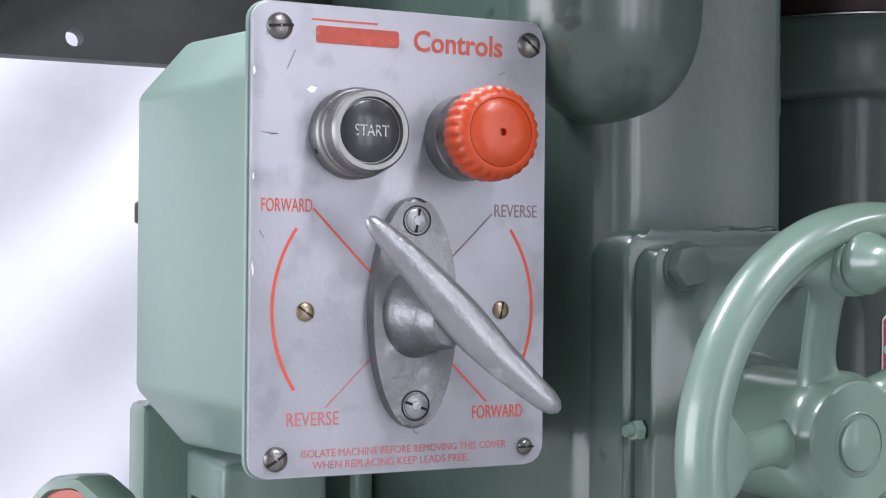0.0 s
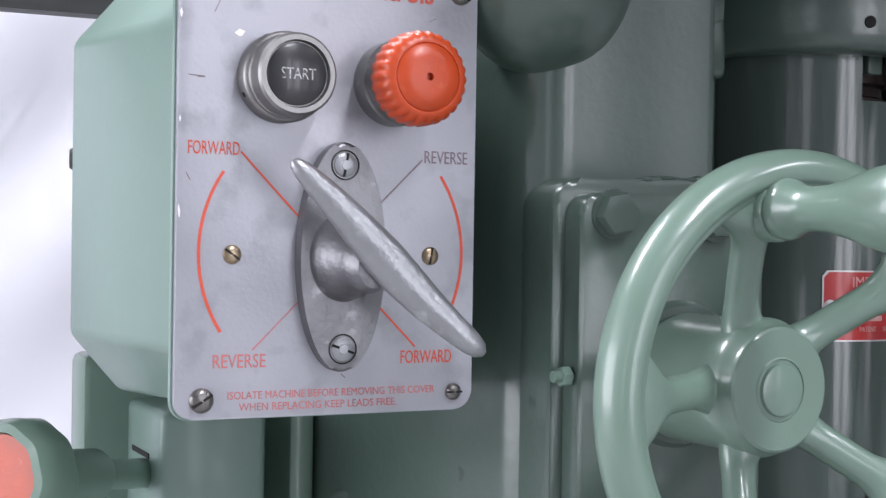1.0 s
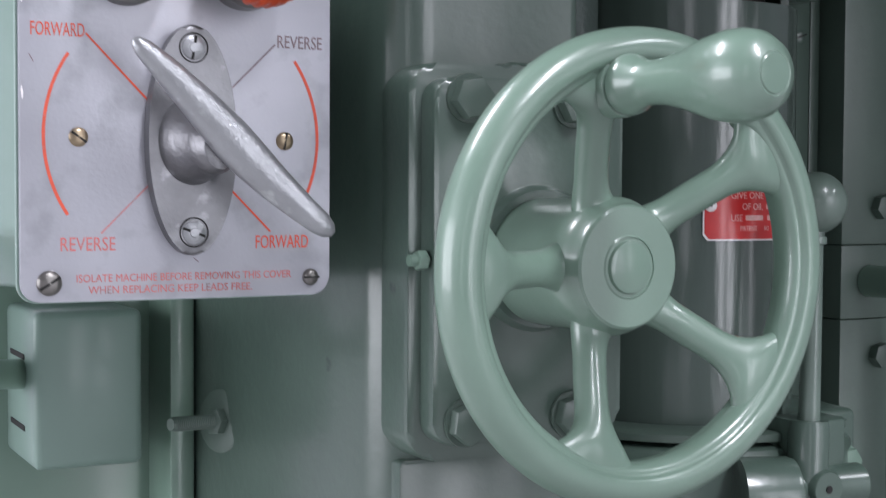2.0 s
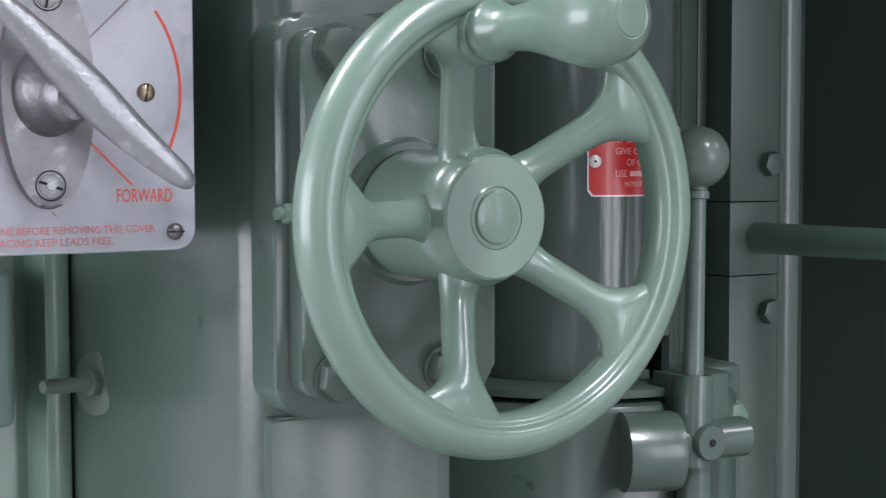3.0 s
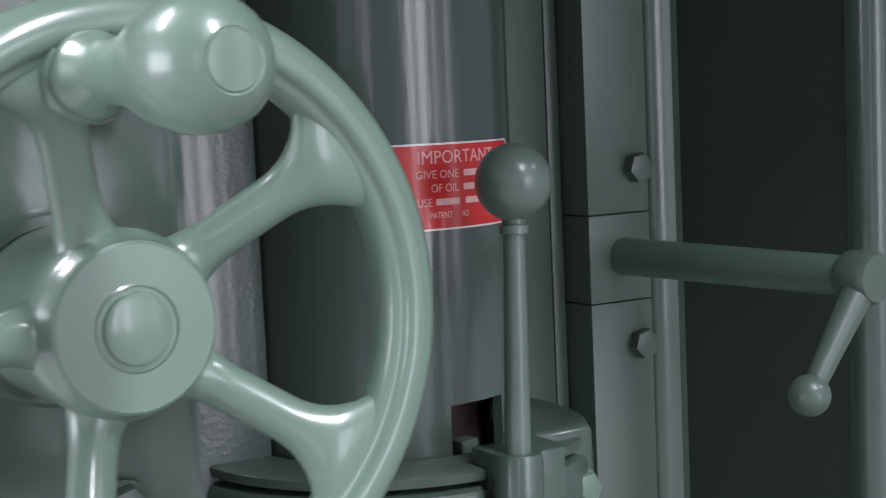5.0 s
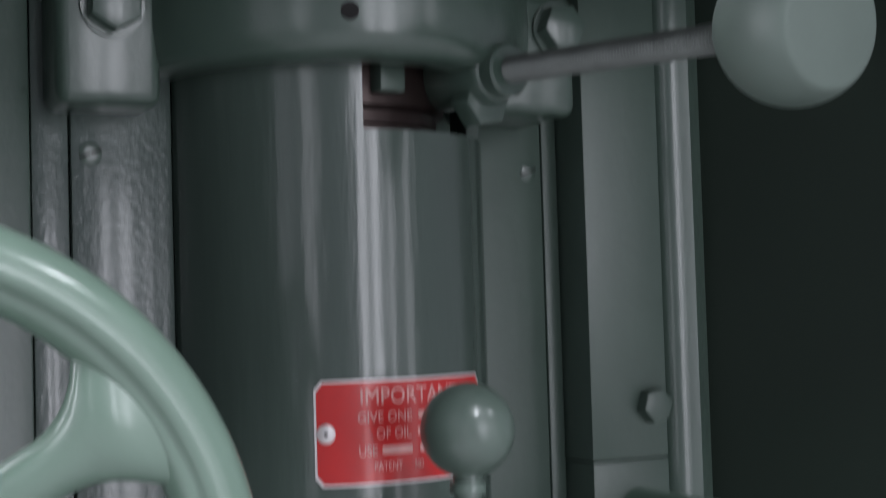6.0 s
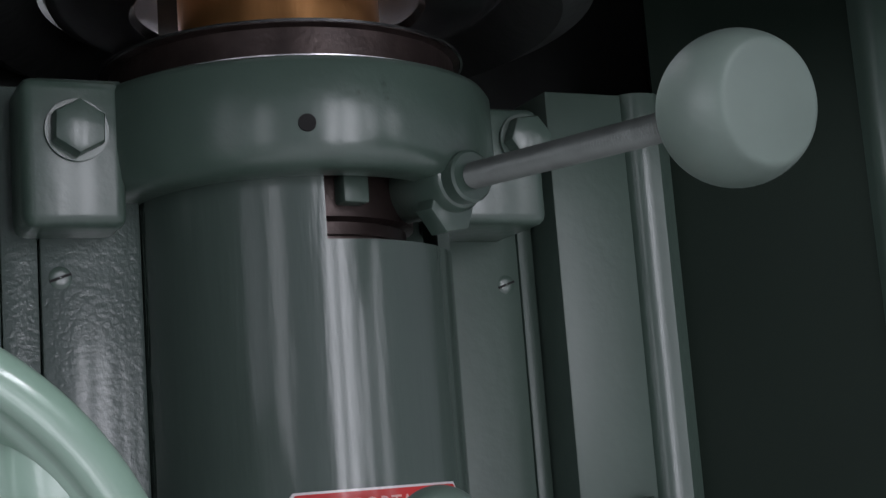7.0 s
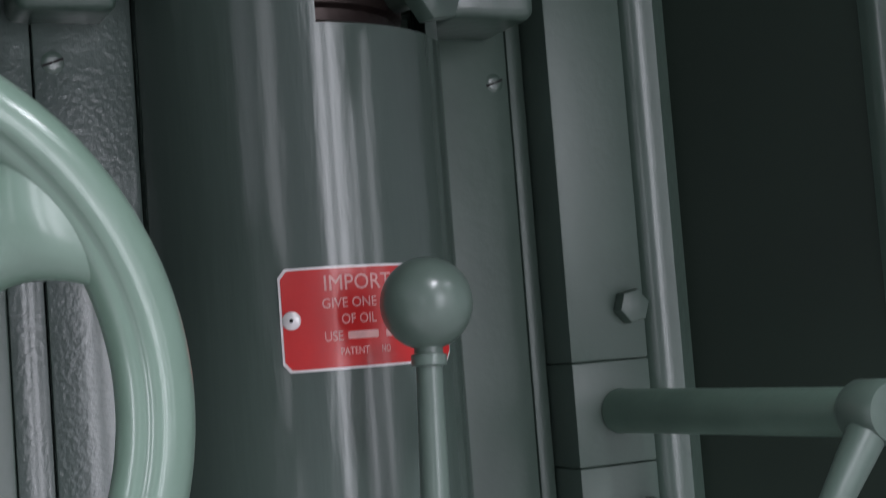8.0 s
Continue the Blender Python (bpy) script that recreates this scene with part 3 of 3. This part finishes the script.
# ---- spindle column ----
CX, CY, CR = 0.4392, 0.1932, 0.0816
column = thing("spindle_column", (CX, CY, -0.5), "sage painted half-round spindle housing with slot, darkened for shade", "spindle housing")
Wk = column.matrix_world.inverted()


S0, S1, SZ0 = -8.0, 72.0, 0.0735
L0, L1, LZ0, LZ1 = -2.0, 26.5, -0.235, -0.188


def cut_shell(r0, r1, angles, levels, cut):
    """A round wall between two radii over angles and levels, without the cells for which cut() is true."""
    bm = bmesh.new()
    na, nz = len(angles) - 1, len(levels) - 1
    there = {(i, j) for i in range(na) for j in range(nz) if not cut((angles[i] + angles[i + 1]) / 2, (levels[j] + levels[j + 1]) / 2)}
    made = {}

    def vert(i, j, r):
        if (i, j, r) not in made:
            a = radians(angles[i])
            made[i, j, r] = bm.verts.new((CX + r * math.sin(a), CY - r * math.cos(a), levels[j]))
        return made[i, j, r]

    for i, j in sorted(there):
        for r in (r0, r1):
            bm.faces.new([vert(i, j, r), vert(i + 1, j, r), vert(i + 1, j + 1, r), vert(i, j + 1, r)])
        for di, dj, p, q in ((-1, 0, (0, 0), (0, 1)), (1, 0, (1, 0), (1, 1)), (0, -1, (0, 0), (1, 0)), (0, 1, (0, 1), (1, 1))):
            if (i + di, j + dj) not in there:
                bm.faces.new([vert(i + p[0], j + p[1], r0), vert(i + q[0], j + q[1], r0), vert(i + q[0], j + q[1], r1), vert(i + p[0], j + p[1], r1)])
    return bm


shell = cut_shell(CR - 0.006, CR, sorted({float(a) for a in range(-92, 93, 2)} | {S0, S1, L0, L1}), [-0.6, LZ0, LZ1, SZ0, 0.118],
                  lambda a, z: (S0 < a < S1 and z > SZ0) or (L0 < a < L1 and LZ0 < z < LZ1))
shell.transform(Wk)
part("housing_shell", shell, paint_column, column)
inner = lathe([(0, -0.6), (0.063, -0.6), (0.063, 0.078), (0.059, 0.08), (0.059, 0.086), (0.063, 0.088), (0.063, 0.118), (0, 0.118)], 40, Wk @ pose(CX, CY, 0))
part("inner_quill", inner, rust, column, "oily dark quill inside the slot")
for a, z in ((7, 0.1), (13, -0.219)):
    bm = box(-0.007, 0.007, -0.006, 0.006, -0.007, 0.007, 0.0015)
    bm.transform(Wk @ pose(CX + 0.066 * math.sin(radians(a)), CY - 0.066 * math.cos(radians(a)), z, 0, 0, a))
    part("square_key", bm, paint_shaded, column)


def column_wing(name, x0, x1, y0, y1, z0, z1, material, bevel=0.0015):
    bm = box(x0, x1, y0, y1, z0, z1, bevel)
    bm.transform(Wk)
    return part(name, bm, material, column)


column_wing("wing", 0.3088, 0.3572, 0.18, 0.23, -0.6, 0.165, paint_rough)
column_wing("wing", 0.515, 0.5862, 0.2225, 0.25, -0.6, 0.165, paint_shaded)
column_wing("wing_lip", 0.5866, 0.5968, 0.2225, 0.27, -0.6, 0.165, paint_shaded)

slide = thing("slide_casting", (0.45, 0.25, -0.5), "sage painted vertical slideway behind the spindle", "machine casting")
Ws = slide.matrix_world.inverted()


def slide_part(name, bm, material, label=""):
    bm.transform(Ws)
    return part(name, bm, material, slide, label)


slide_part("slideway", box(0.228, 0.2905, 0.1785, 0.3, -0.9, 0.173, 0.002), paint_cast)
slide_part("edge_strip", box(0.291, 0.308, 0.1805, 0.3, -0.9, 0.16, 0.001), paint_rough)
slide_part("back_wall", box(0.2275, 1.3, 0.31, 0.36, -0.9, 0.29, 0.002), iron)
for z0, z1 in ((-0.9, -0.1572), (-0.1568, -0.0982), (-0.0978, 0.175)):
    slide_part("gib_bar", box(0.5975, 0.6485, 0.195, 0.26, z0, z1, 0.0012), paint_shaded)
corner = [(0.6515, 0.3)] + [(0.6675 - 0.016 * math.cos(radians(a)), 0.214 - 0.016 * math.sin(radians(a))) for a in range(0, 91, 10)] + [(0.674, 0.198), (0.688, 0.208), (0.692, 0.222), (0.692, 0.3)]
slide_part("frame_edge", flat(corner, -0.9, 0.178), paint_cast)
slide_part("door_panel", flat([(0.6925, 0.226), (0.7845, 0.146), (0.7905, 0.156), (0.6985, 0.238)], -0.9, 0.26), shaded_green, "green slanting panel darkened for shade")
corner2 = [(0.784, 0.3)] + [(0.8 - 0.016 * math.cos(radians(a)), 0.141 - 0.016 * math.sin(radians(a))) for a in range(0, 91, 10)] + [(1.3, 0.125), (1.3, 0.3)]
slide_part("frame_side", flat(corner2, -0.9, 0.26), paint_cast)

for z in (-0.068, -0.1865):
    hex_bolt("bar_bolt", front(0.6375, 0.1947, z), 0.0102, 0.008, paint_shaded, "sage painted hexagon bolt on the gib bar", "gib bar bolts", 12, washer=False)
for x, y in ((0.318, 0.18), (0.577, 0.2225)):
    ob = slotted_screw(front(x, y + 0.0005, 0.067), 0.0058, 0.0014, paint_cast, "painted-over countersunk screw in the wing", "wing screws", 20)

# collar that clamps the top of the column
collar = thing("clamp_collar", (CX, CY, 0.125), "heavy sage painted clamp collar with two bolted ears", "collar")
Wl = collar.matrix_world.inverted()
prof = [(0.0818, 0.1035), (0.097, 0.103), (0.1025, 0.105), (0.1055, 0.1095), (0.1065, 0.1155), (0.1075, 0.1235), (0.1075, 0.151), (0.1055, 0.1545), (0.101, 0.156), (0.0, 0.156)]
half = lathe(prof, 120, pose(CX, CY, 0))
bmesh.ops.bisect_plane(half, geom=half.verts[:] + half.edges[:] + half.faces[:], plane_co=(0, CY + 0.03, 0), plane_no=(0, 1, 0), clear_outer=True)
half.transform(Wl)
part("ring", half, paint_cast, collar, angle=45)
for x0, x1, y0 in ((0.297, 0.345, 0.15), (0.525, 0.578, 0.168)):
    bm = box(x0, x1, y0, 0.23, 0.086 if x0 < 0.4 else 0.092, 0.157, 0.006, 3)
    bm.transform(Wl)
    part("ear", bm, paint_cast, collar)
part("oil_hole", lathe([(0.0042, -0.0005), (0.004, 0.0005), (0, 0.0005)], 24, Wl @ front(CX - 0.1075 * math.sin(radians(14.2)), CY - 0.1075 * math.cos(radians(14.2)), 0.1225, -14.2)), void, collar)
for x, y, z, turn in ((0.322, 0.1498, 0.131, 28), (0.566, 0.1678, 0.138, 8)):
    hex_bolt("ear_bolt", front(x, y, z), 0.0132, 0.011, paint_cast, "large sage painted hexagon bolt in the collar's ear", "ear bolts", turn)

# spindle above the collar
pulley = thing("spindle_flange", (CX, CY, 0.1565), "dark oily flange disc with bright worn rims", "flange")
part("disc", lathe([(0, 0.0), (0.0955, 0.0), (0.0955, 0.0015), (0.09, 0.0035), (0.09, 0.0165), (0.0945, 0.0185), (0, 0.0185)], 96), rust, pulley)
part("bright_rim", lathe([(0.0957, 0.0), (0.0969, 0.0004), (0.0969, 0.0014), (0.0957, 0.0018)], 96), bright_steel, pulley)
part("bright_rim", lathe([(0.094, 0.0175), (0.0952, 0.0177), (0.095, 0.0192), (0.0915, 0.0198)], 96), bright_steel, pulley)
sleeve = thing("spindle_sleeve", (CX, CY, 0.1752), "copper coloured spindle sleeve", "sleeve")
part("shoulder_ring", lathe([(0.0533, 0.0), (0.0565, 0.0), (0.0565, 0.0035), (0.055, 0.005), (0.0533, 0.005)], 64), bright_steel, sleeve)
part("sleeve_body", lathe([(0, 0.0), (0.053, 0.0), (0.053, 0.09), (0, 0.09)], 64), copper, sleeve)

# ---- oil instruction plate wrapped on the column ----
sign = thing("instruction_plate", (CX, CY - CR, -0.05), "red enamelled instruction plate riveted to the column", "sign")
Wi = sign.matrix_world.inverted()


def wrap(bm):
    """Takes flat work (x along the column's girth, y up, z out) on to the column."""
    for v in bm.verts:
        a = v.co.x / CR
        r = CR + v.co.z
        v.co = Vector((CX + r * math.sin(a), CY - r * math.cos(a), v.co.y))
    bm.transform(Wi)


def strip_plate(x0, x1, z0, z1, h0, h1, r=0.004):
    bm = bmesh.new()
    n = 30
    rows = []
    for i in range(n + 1):
        x = x0 + (x1 - x0) * i / n
        e = min(x - x0, x1 - x)
        cut = r - math.sqrt(max(0, r * r - (r - e) ** 2)) if e < r else 0
        rows.append([bm.verts.new((x, z, h)) for z, h in ((z0 + cut, h0), (z0 + cut, h1), (z1 - cut, h1), (z1 - cut, h0))])
    for p, q in zip(rows, rows[1:]):
        for i in range(4):
            bm.faces.new((p[i], p[(i + 1) % 4], q[(i + 1) % 4], q[i]))
    bm.faces.new(rows[0])
    bm.faces.new(list(reversed(rows[-1])))
    wrap(bm)
    return bm


PX0, PX1, PZ0, PZ1 = -0.0375, 0.0565, -0.0895, -0.0415
part("tin_edge", strip_plate(PX0, PX1, PZ0, PZ1, 0.0002, 0.0012), white_metal, sign)
face = part("red_face", strip_plate(PX0 + 0.0011, PX1 - 0.0011, PZ0 + 0.0011, PZ1 - 0.0011, 0.0004, 0.0015), red_tin, sign)
for text, x, z, w, h in (("IMPORTANT", 0.0095, -0.0492, 0.052, 0.0072), ("GIVE ONE", -0.005, -0.0586, 0.026, 0.0046), ("OF OIL", -0.001, -0.0662, 0.017, 0.0046), ("USE", -0.0135, -0.0739, 0.0085, 0.0046), ("PATENT", -0.004, -0.0811, 0.0135, 0.0034), ("NO", 0.0115, -0.0811, 0.0045, 0.0034)):
    words(text, w, h, pink_ink, face, pose(x, z, 0.0015), 0.0002, bend=wrap)
for x0, x1, z, h in ((0.0115, 0.034, -0.0586, 0.0036), (0.011, 0.022, -0.0662, 0.0036), (-0.007, 0.008, -0.0739, 0.0036), (0.012, 0.034, -0.0739, 0.0036)):
    part("text_bar", strip_plate(x0, x1, z - h / 2, z + h / 2, 0.0013, 0.0016, 0.0004), pink_ink, face)
for x in (PX0 + 0.0052, PX1 - 0.0052):
    a = x / CR
    m = Wi @ front(CX + (CR + 0.0014) * math.sin(a), CY - (CR + 0.0014) * math.cos(a), -0.0655, math.degrees(a))
    rivet = part("rivet", lathe([(0, 0.0018), (0.0025, 0.0016), (0.0042, 0.0006), (0.0044, 0)], 28, m), white_metal, sign)
    part("rivet_dimple", lathe([(0, 0.0021), (0.0009, 0.002), (0.001, 0.0012)], 14, m), void, rivet)

# ---- clamp lever with the large ball ----
lever = thing("clamp_lever", (0, 0, 0), "clamp lever with threaded rod and flat-ended green ball", "lever", m=pose(0.49, 0.1, 0.1))
Wv = lever.matrix_world.inverted()
END = Vector((0.499, 0.1, 0.102))
BALL = Vector((0.539, -0.056, 0.095))
axis = (BALL - END).normalized()
START = END - axis * 0.045
part("boss", lathe([(0, -0.012), (0.0145, -0.012), (0.0158, -0.01), (0.0158, 0.034), (0.0142, 0.0365), (0.0128, 0.037), (0.0128, 0.0445), (0.0115, 0.0455), (0.006, 0.0455)], 40, Wv @ along(START, BALL)), paint_cast, lever)
part("hex_nut", prism(hexagon(0.0145, 10), 0.012, 0.002, Wv @ along(START + axis * 0.018 - Vector((0, 0, 0.012)), BALL - Vector((0, 0, 0.012)))), paint_cast, lever)
length = (BALL - END).length
prof = [(0, 0.0)]
steps = int((length - 0.02) / 0.0018)
for i in range(steps):
    prof += [(0.0066, i * 0.0018), (0.0057, i * 0.0018 + 0.0009)]
part("threaded_rod", lathe(prof + [(0.0058, length), (0, length)], 28, Wv @ along(END, BALL)), mat("thinly_painted_steel", (0.15, 0.165, 0.155), 0.33, metal=0.5, vary=0.2, scale=80, bump=0.2), lever)
rb = 0.0316
prof = [(0.0, -rb)] + [(rb * math.sin(radians(a)), -rb * math.cos(radians(a))) for a in range(8, 124, 5)] + [(rb * 0.805, rb * 0.59), (rb * 0.77, rb * 0.615), (rb * 0.72, rb * 0.625), (0, rb * 0.635)]
part("ball", lathe(prof, 64, Wv @ along(BALL, BALL + Vector((0.1, -0.97, -0.12)))), mat("matt_green_ball_paint", (0.115, 0.15, 0.13), 0.5, vary=0.1, scale=30, bump=0.6, bump_scale=60), lever, "matt green ball with flat end")

# ---- gear lever with small ball, its bracket ----
gear = thing("gear_lever", (0.442, 0.07, -0.2), "upright green lever with a small ball top", "lever")
Wg = gear.matrix_world.inverted()
G0, G1 = Vector((0.4445, 0.058, -0.206)), Vector((0.451, 0.062, -0.063))
GL = (G1 - G0).length
gm = Wg @ along(G0, G1)
part("stem", lathe([(0, -0.01), (0.0072, -0.01), (0.0068, 0.03), (0.0058, GL - 0.03), (0.006, GL - 0.0275), (0.0078, GL - 0.027), (0.0078, GL - 0.0225), (0.0064, GL - 0.022), (0.0064, GL - 0.015)], 32, gm), paint_lever, gear)
part("ball", lathe([(0.0205 * math.sin(radians(a)), GL - 0.0205 * math.cos(radians(a))) for a in range(12, 181, 8)] + [(0, GL + 0.0205)], 48, gm), paint_lever, gear)
part("socket", lathe([(0, -0.06), (0.0135, -0.06), (0.0135, -0.004), (0.0125, 0.0), (0, 0.0)], 32, gm), paint_cast, gear)
part("shroud", prism([(-0.012, 0.018), (0.03, 0.018), (0.03, -0.02), (0.008, -0.045), (-0.006, -0.045)], 0.03, 0.004, Wg @ front(0.4445, 0.085, -0.224)), paint_cast, gear)
cross = merge(lathe([(0, 0), (0.012, 0), (0.0135, 0.002), (0.0135, 0.06), (0.012, 0.062), (0, 0.062)], 32, along((0.425, 0.06, -0.2505), (0.52, 0.052, -0.2505))),
              lathe([(0, 0), (0.0125, 0), (0.0125, 0.048), (0.0112, 0.05), (0, 0.05)], 32, along((0.447, 0.09, -0.249), (0.446, 0.02, -0.249))),
              lathe([(0, 0), (0.011, 0), (0.0115, 0.08), (0, 0.08)], 28, along((0.4455, 0.058, -0.235), (0.4445, 0.056, -0.32))))
cross.transform(Wg)
part("cross_boss", cross, paint_cast, gear)
part("pin_hole", lathe([(0, 0.0507), (0.0025, 0.0507), (0.0025, 0.048)], 16, Wg @ along((0.447, 0.09, -0.249), (0.446, 0.02, -0.249))), void, gear)
part("drum", lathe([(0, 0), (0.026, 0), (0.026, 0.033), (0.0245, 0.037), (0.021, 0.0385), (0, 0.0385)], 48, Wg @ along((0.393, 0.067, -0.254), (0.43, 0.052, -0.254))), paint_cast, gear)

bracket = thing("lever_bracket", (0.45, 0.1, -0.25), "sage painted bracket behind the gear lever", "bracket")
Wr = bracket.matrix_world.inverted()
bm = box(0.482, 0.527, 0.1, 0.22, -0.32, -0.209, 0.006, 3)
bm.transform(Wr)
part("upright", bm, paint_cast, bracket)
hex_bolt("bracket_bolt", front(0.515, 0.0998, -0.246), 0.0105, 0.008, paint, "sage painted hexagon bolt on the bracket", "bracket bolts", 5)
tray = thing("lower_casting", (CX, CY, -0.512), "sage painted round lower collar below the column", "machine casting")
part("ring", lathe([(0.08, -0.4), (0.124, -0.4), (0.124, 0.281), (0.122, 0.285), (0.118, 0.287), (0.08, 0.287)], 80), paint_cast, tray)
part("oil_groove", lathe([(0.0, 0.2905), (0.121, 0.2905), (0.1215, 0.2955), (0.119, 0.2965), (0.0846, 0.2965)], 80), paint_shaded, tray)

# ---- locking rod and its small crank ----
rod = thing("locking_rod", (0.62, 0.1, -0.107), "green locking rod with a small ball crank", "crank")
Wo = rod.matrix_world.inverted()
A, B = Vector((0.627, 0.1945, -0.127)), Vector((0.636, 0.0, -0.1265))
part("shaft", lathe([(0, 0), (0.013, 0), (0.0125, 0.001), (0.0115, (B - A).length), (0, (B - A).length)], 36, Wo @ along(A, B)), mat("green_shaft_paint", (0.09, 0.14, 0.11), 0.35, vary=0.15, scale=40, bump=0.2), rod)
part("end_cap", lathe([(0, -0.006), (0.0135, -0.006), (0.015, -0.003), (0.015, 0.012), (0.013, 0.016), (0, 0.017)], 36, Wo @ along(B, B + (B - A))), paint_shaded, rod)
K = Vector((0.587, -0.012, -0.185))
Bq = B + (B - A).normalized() * 0.006
part("arm", sweep([Bq.lerp(K, t) for t in (0, 0.3, 0.6, 0.9, 1.0)], [(0.0095, 0.0095), (0.0085, 0.0085), (0.0072, 0.0072), (0.0062, 0.0062), (0.006, 0.006)], 24, m=Wo), paint_shaded, rod)
part("ball", lathe([(0.0115 * math.sin(radians(a)), -0.0115 * math.cos(radians(a))) for a in range(0, 181, 12)], 32, Wo @ pose(*K)), paint_shaded, rod)

# ---- table above ----
table = thing("machine_table", (0.4, 0.3, 0.3), "heavy cast table overhead with dark ribbed underside", "machine table")
Wa = table.matrix_world.inverted()


def table_part(name, bm, material, label="", angle=35):
    bm.transform(Wa)
    return part(name, bm, material, table, label, angle)


table_part("slab", box(-0.7, 0.099, 0.28, 0.9, 0.33, 0.36, 0.006), iron)
table_part("front_lip", box(0.59, 1.3, -0.03, 0.03, 0.188, 0.31, 0.008, 3), paint_cast)
lip = lathe([(0.124, 0.0), (0.134, -0.012), (0.15, -0.02), (0.168, -0.012), (0.175, 0.01), (0.175, 0.09), (0.124, 0.09)], 80, pose(CX, CY, 0.218))
bmesh.ops.bisect_plane(lip, geom=lip.verts[:] + lip.edges[:] + lip.faces[:], plane_co=(0, 0.05, 0), plane_no=(0, -1, 0), clear_outer=True)
table_part("round_boss", lip, iron, angle=45)
table_part("steel_ring", lathe([(0.075, 0.004), (0.078, 0.0), (0.108, 0.0), (0.118, 0.004), (0.122, 0.012), (0.122, 0.06), (0.075, 0.06)], 80, pose(CX, CY, 0.209)), bright_steel, "bright machined ring", 45)


def plate_with_hole(x0, x1, z0, z1, cx, cz, r, y, thick):
    n = 32
    bm = bmesh.new()
    outer, inner = [], []
    for i in range(n):
        a = 2 * math.pi * (i + 0.5) / n
        c, s_ = math.cos(a), math.sin(a)
        k = min(((x1 if c > 0 else x0) - cx) / c, ((z1 if s_ > 0 else z0) - cz) / s_)
        outer.append(bm.verts.new((cx + k * c, y, cz + k * s_)))
        inner.append(bm.verts.new((cx + r * c, y, cz + r * s_)))
    for corner in ((x0, z0), (x0, z1), (x1, z0), (x1, z1)):
        v = min(outer, key=lambda o: (o.co.x - corner[0]) ** 2 + (o.co.z - corner[1]) ** 2)
        v.co.x, v.co.z = corner
    faces = [bm.faces.new((outer[i], outer[(i + 1) % n], inner[(i + 1) % n], inner[i])) for i in range(n)]
    got = bmesh.ops.extrude_face_region(bm, geom=faces)
    for v in got["geom"]:
        if isinstance(v, bmesh.types.BMVert):
            v.co.y += thick
    return bm


top = plate_with_hole(0.1, 1.3, -0.26, 0.9, CX, CY, 0.128, -0.335, 0.04)
top.transform(pose(0, 0, 0, -90, 0, 0))
table_part("table_slab", top, iron)
table_part("apron", plate_with_hole(-0.7, 0.0765, 0.1175, 0.33, -0.096, 0.131, 0.0058, 0.3, 0.02), iron)
strip = box(-0.02, 0.02, 0.2, 0.23, -0.3, 0.3, 0.003)
strip.transform(pose(-0.16, 0.06, 0.162, 0, 60, 0))
table_part("slant_bar", strip, paint)
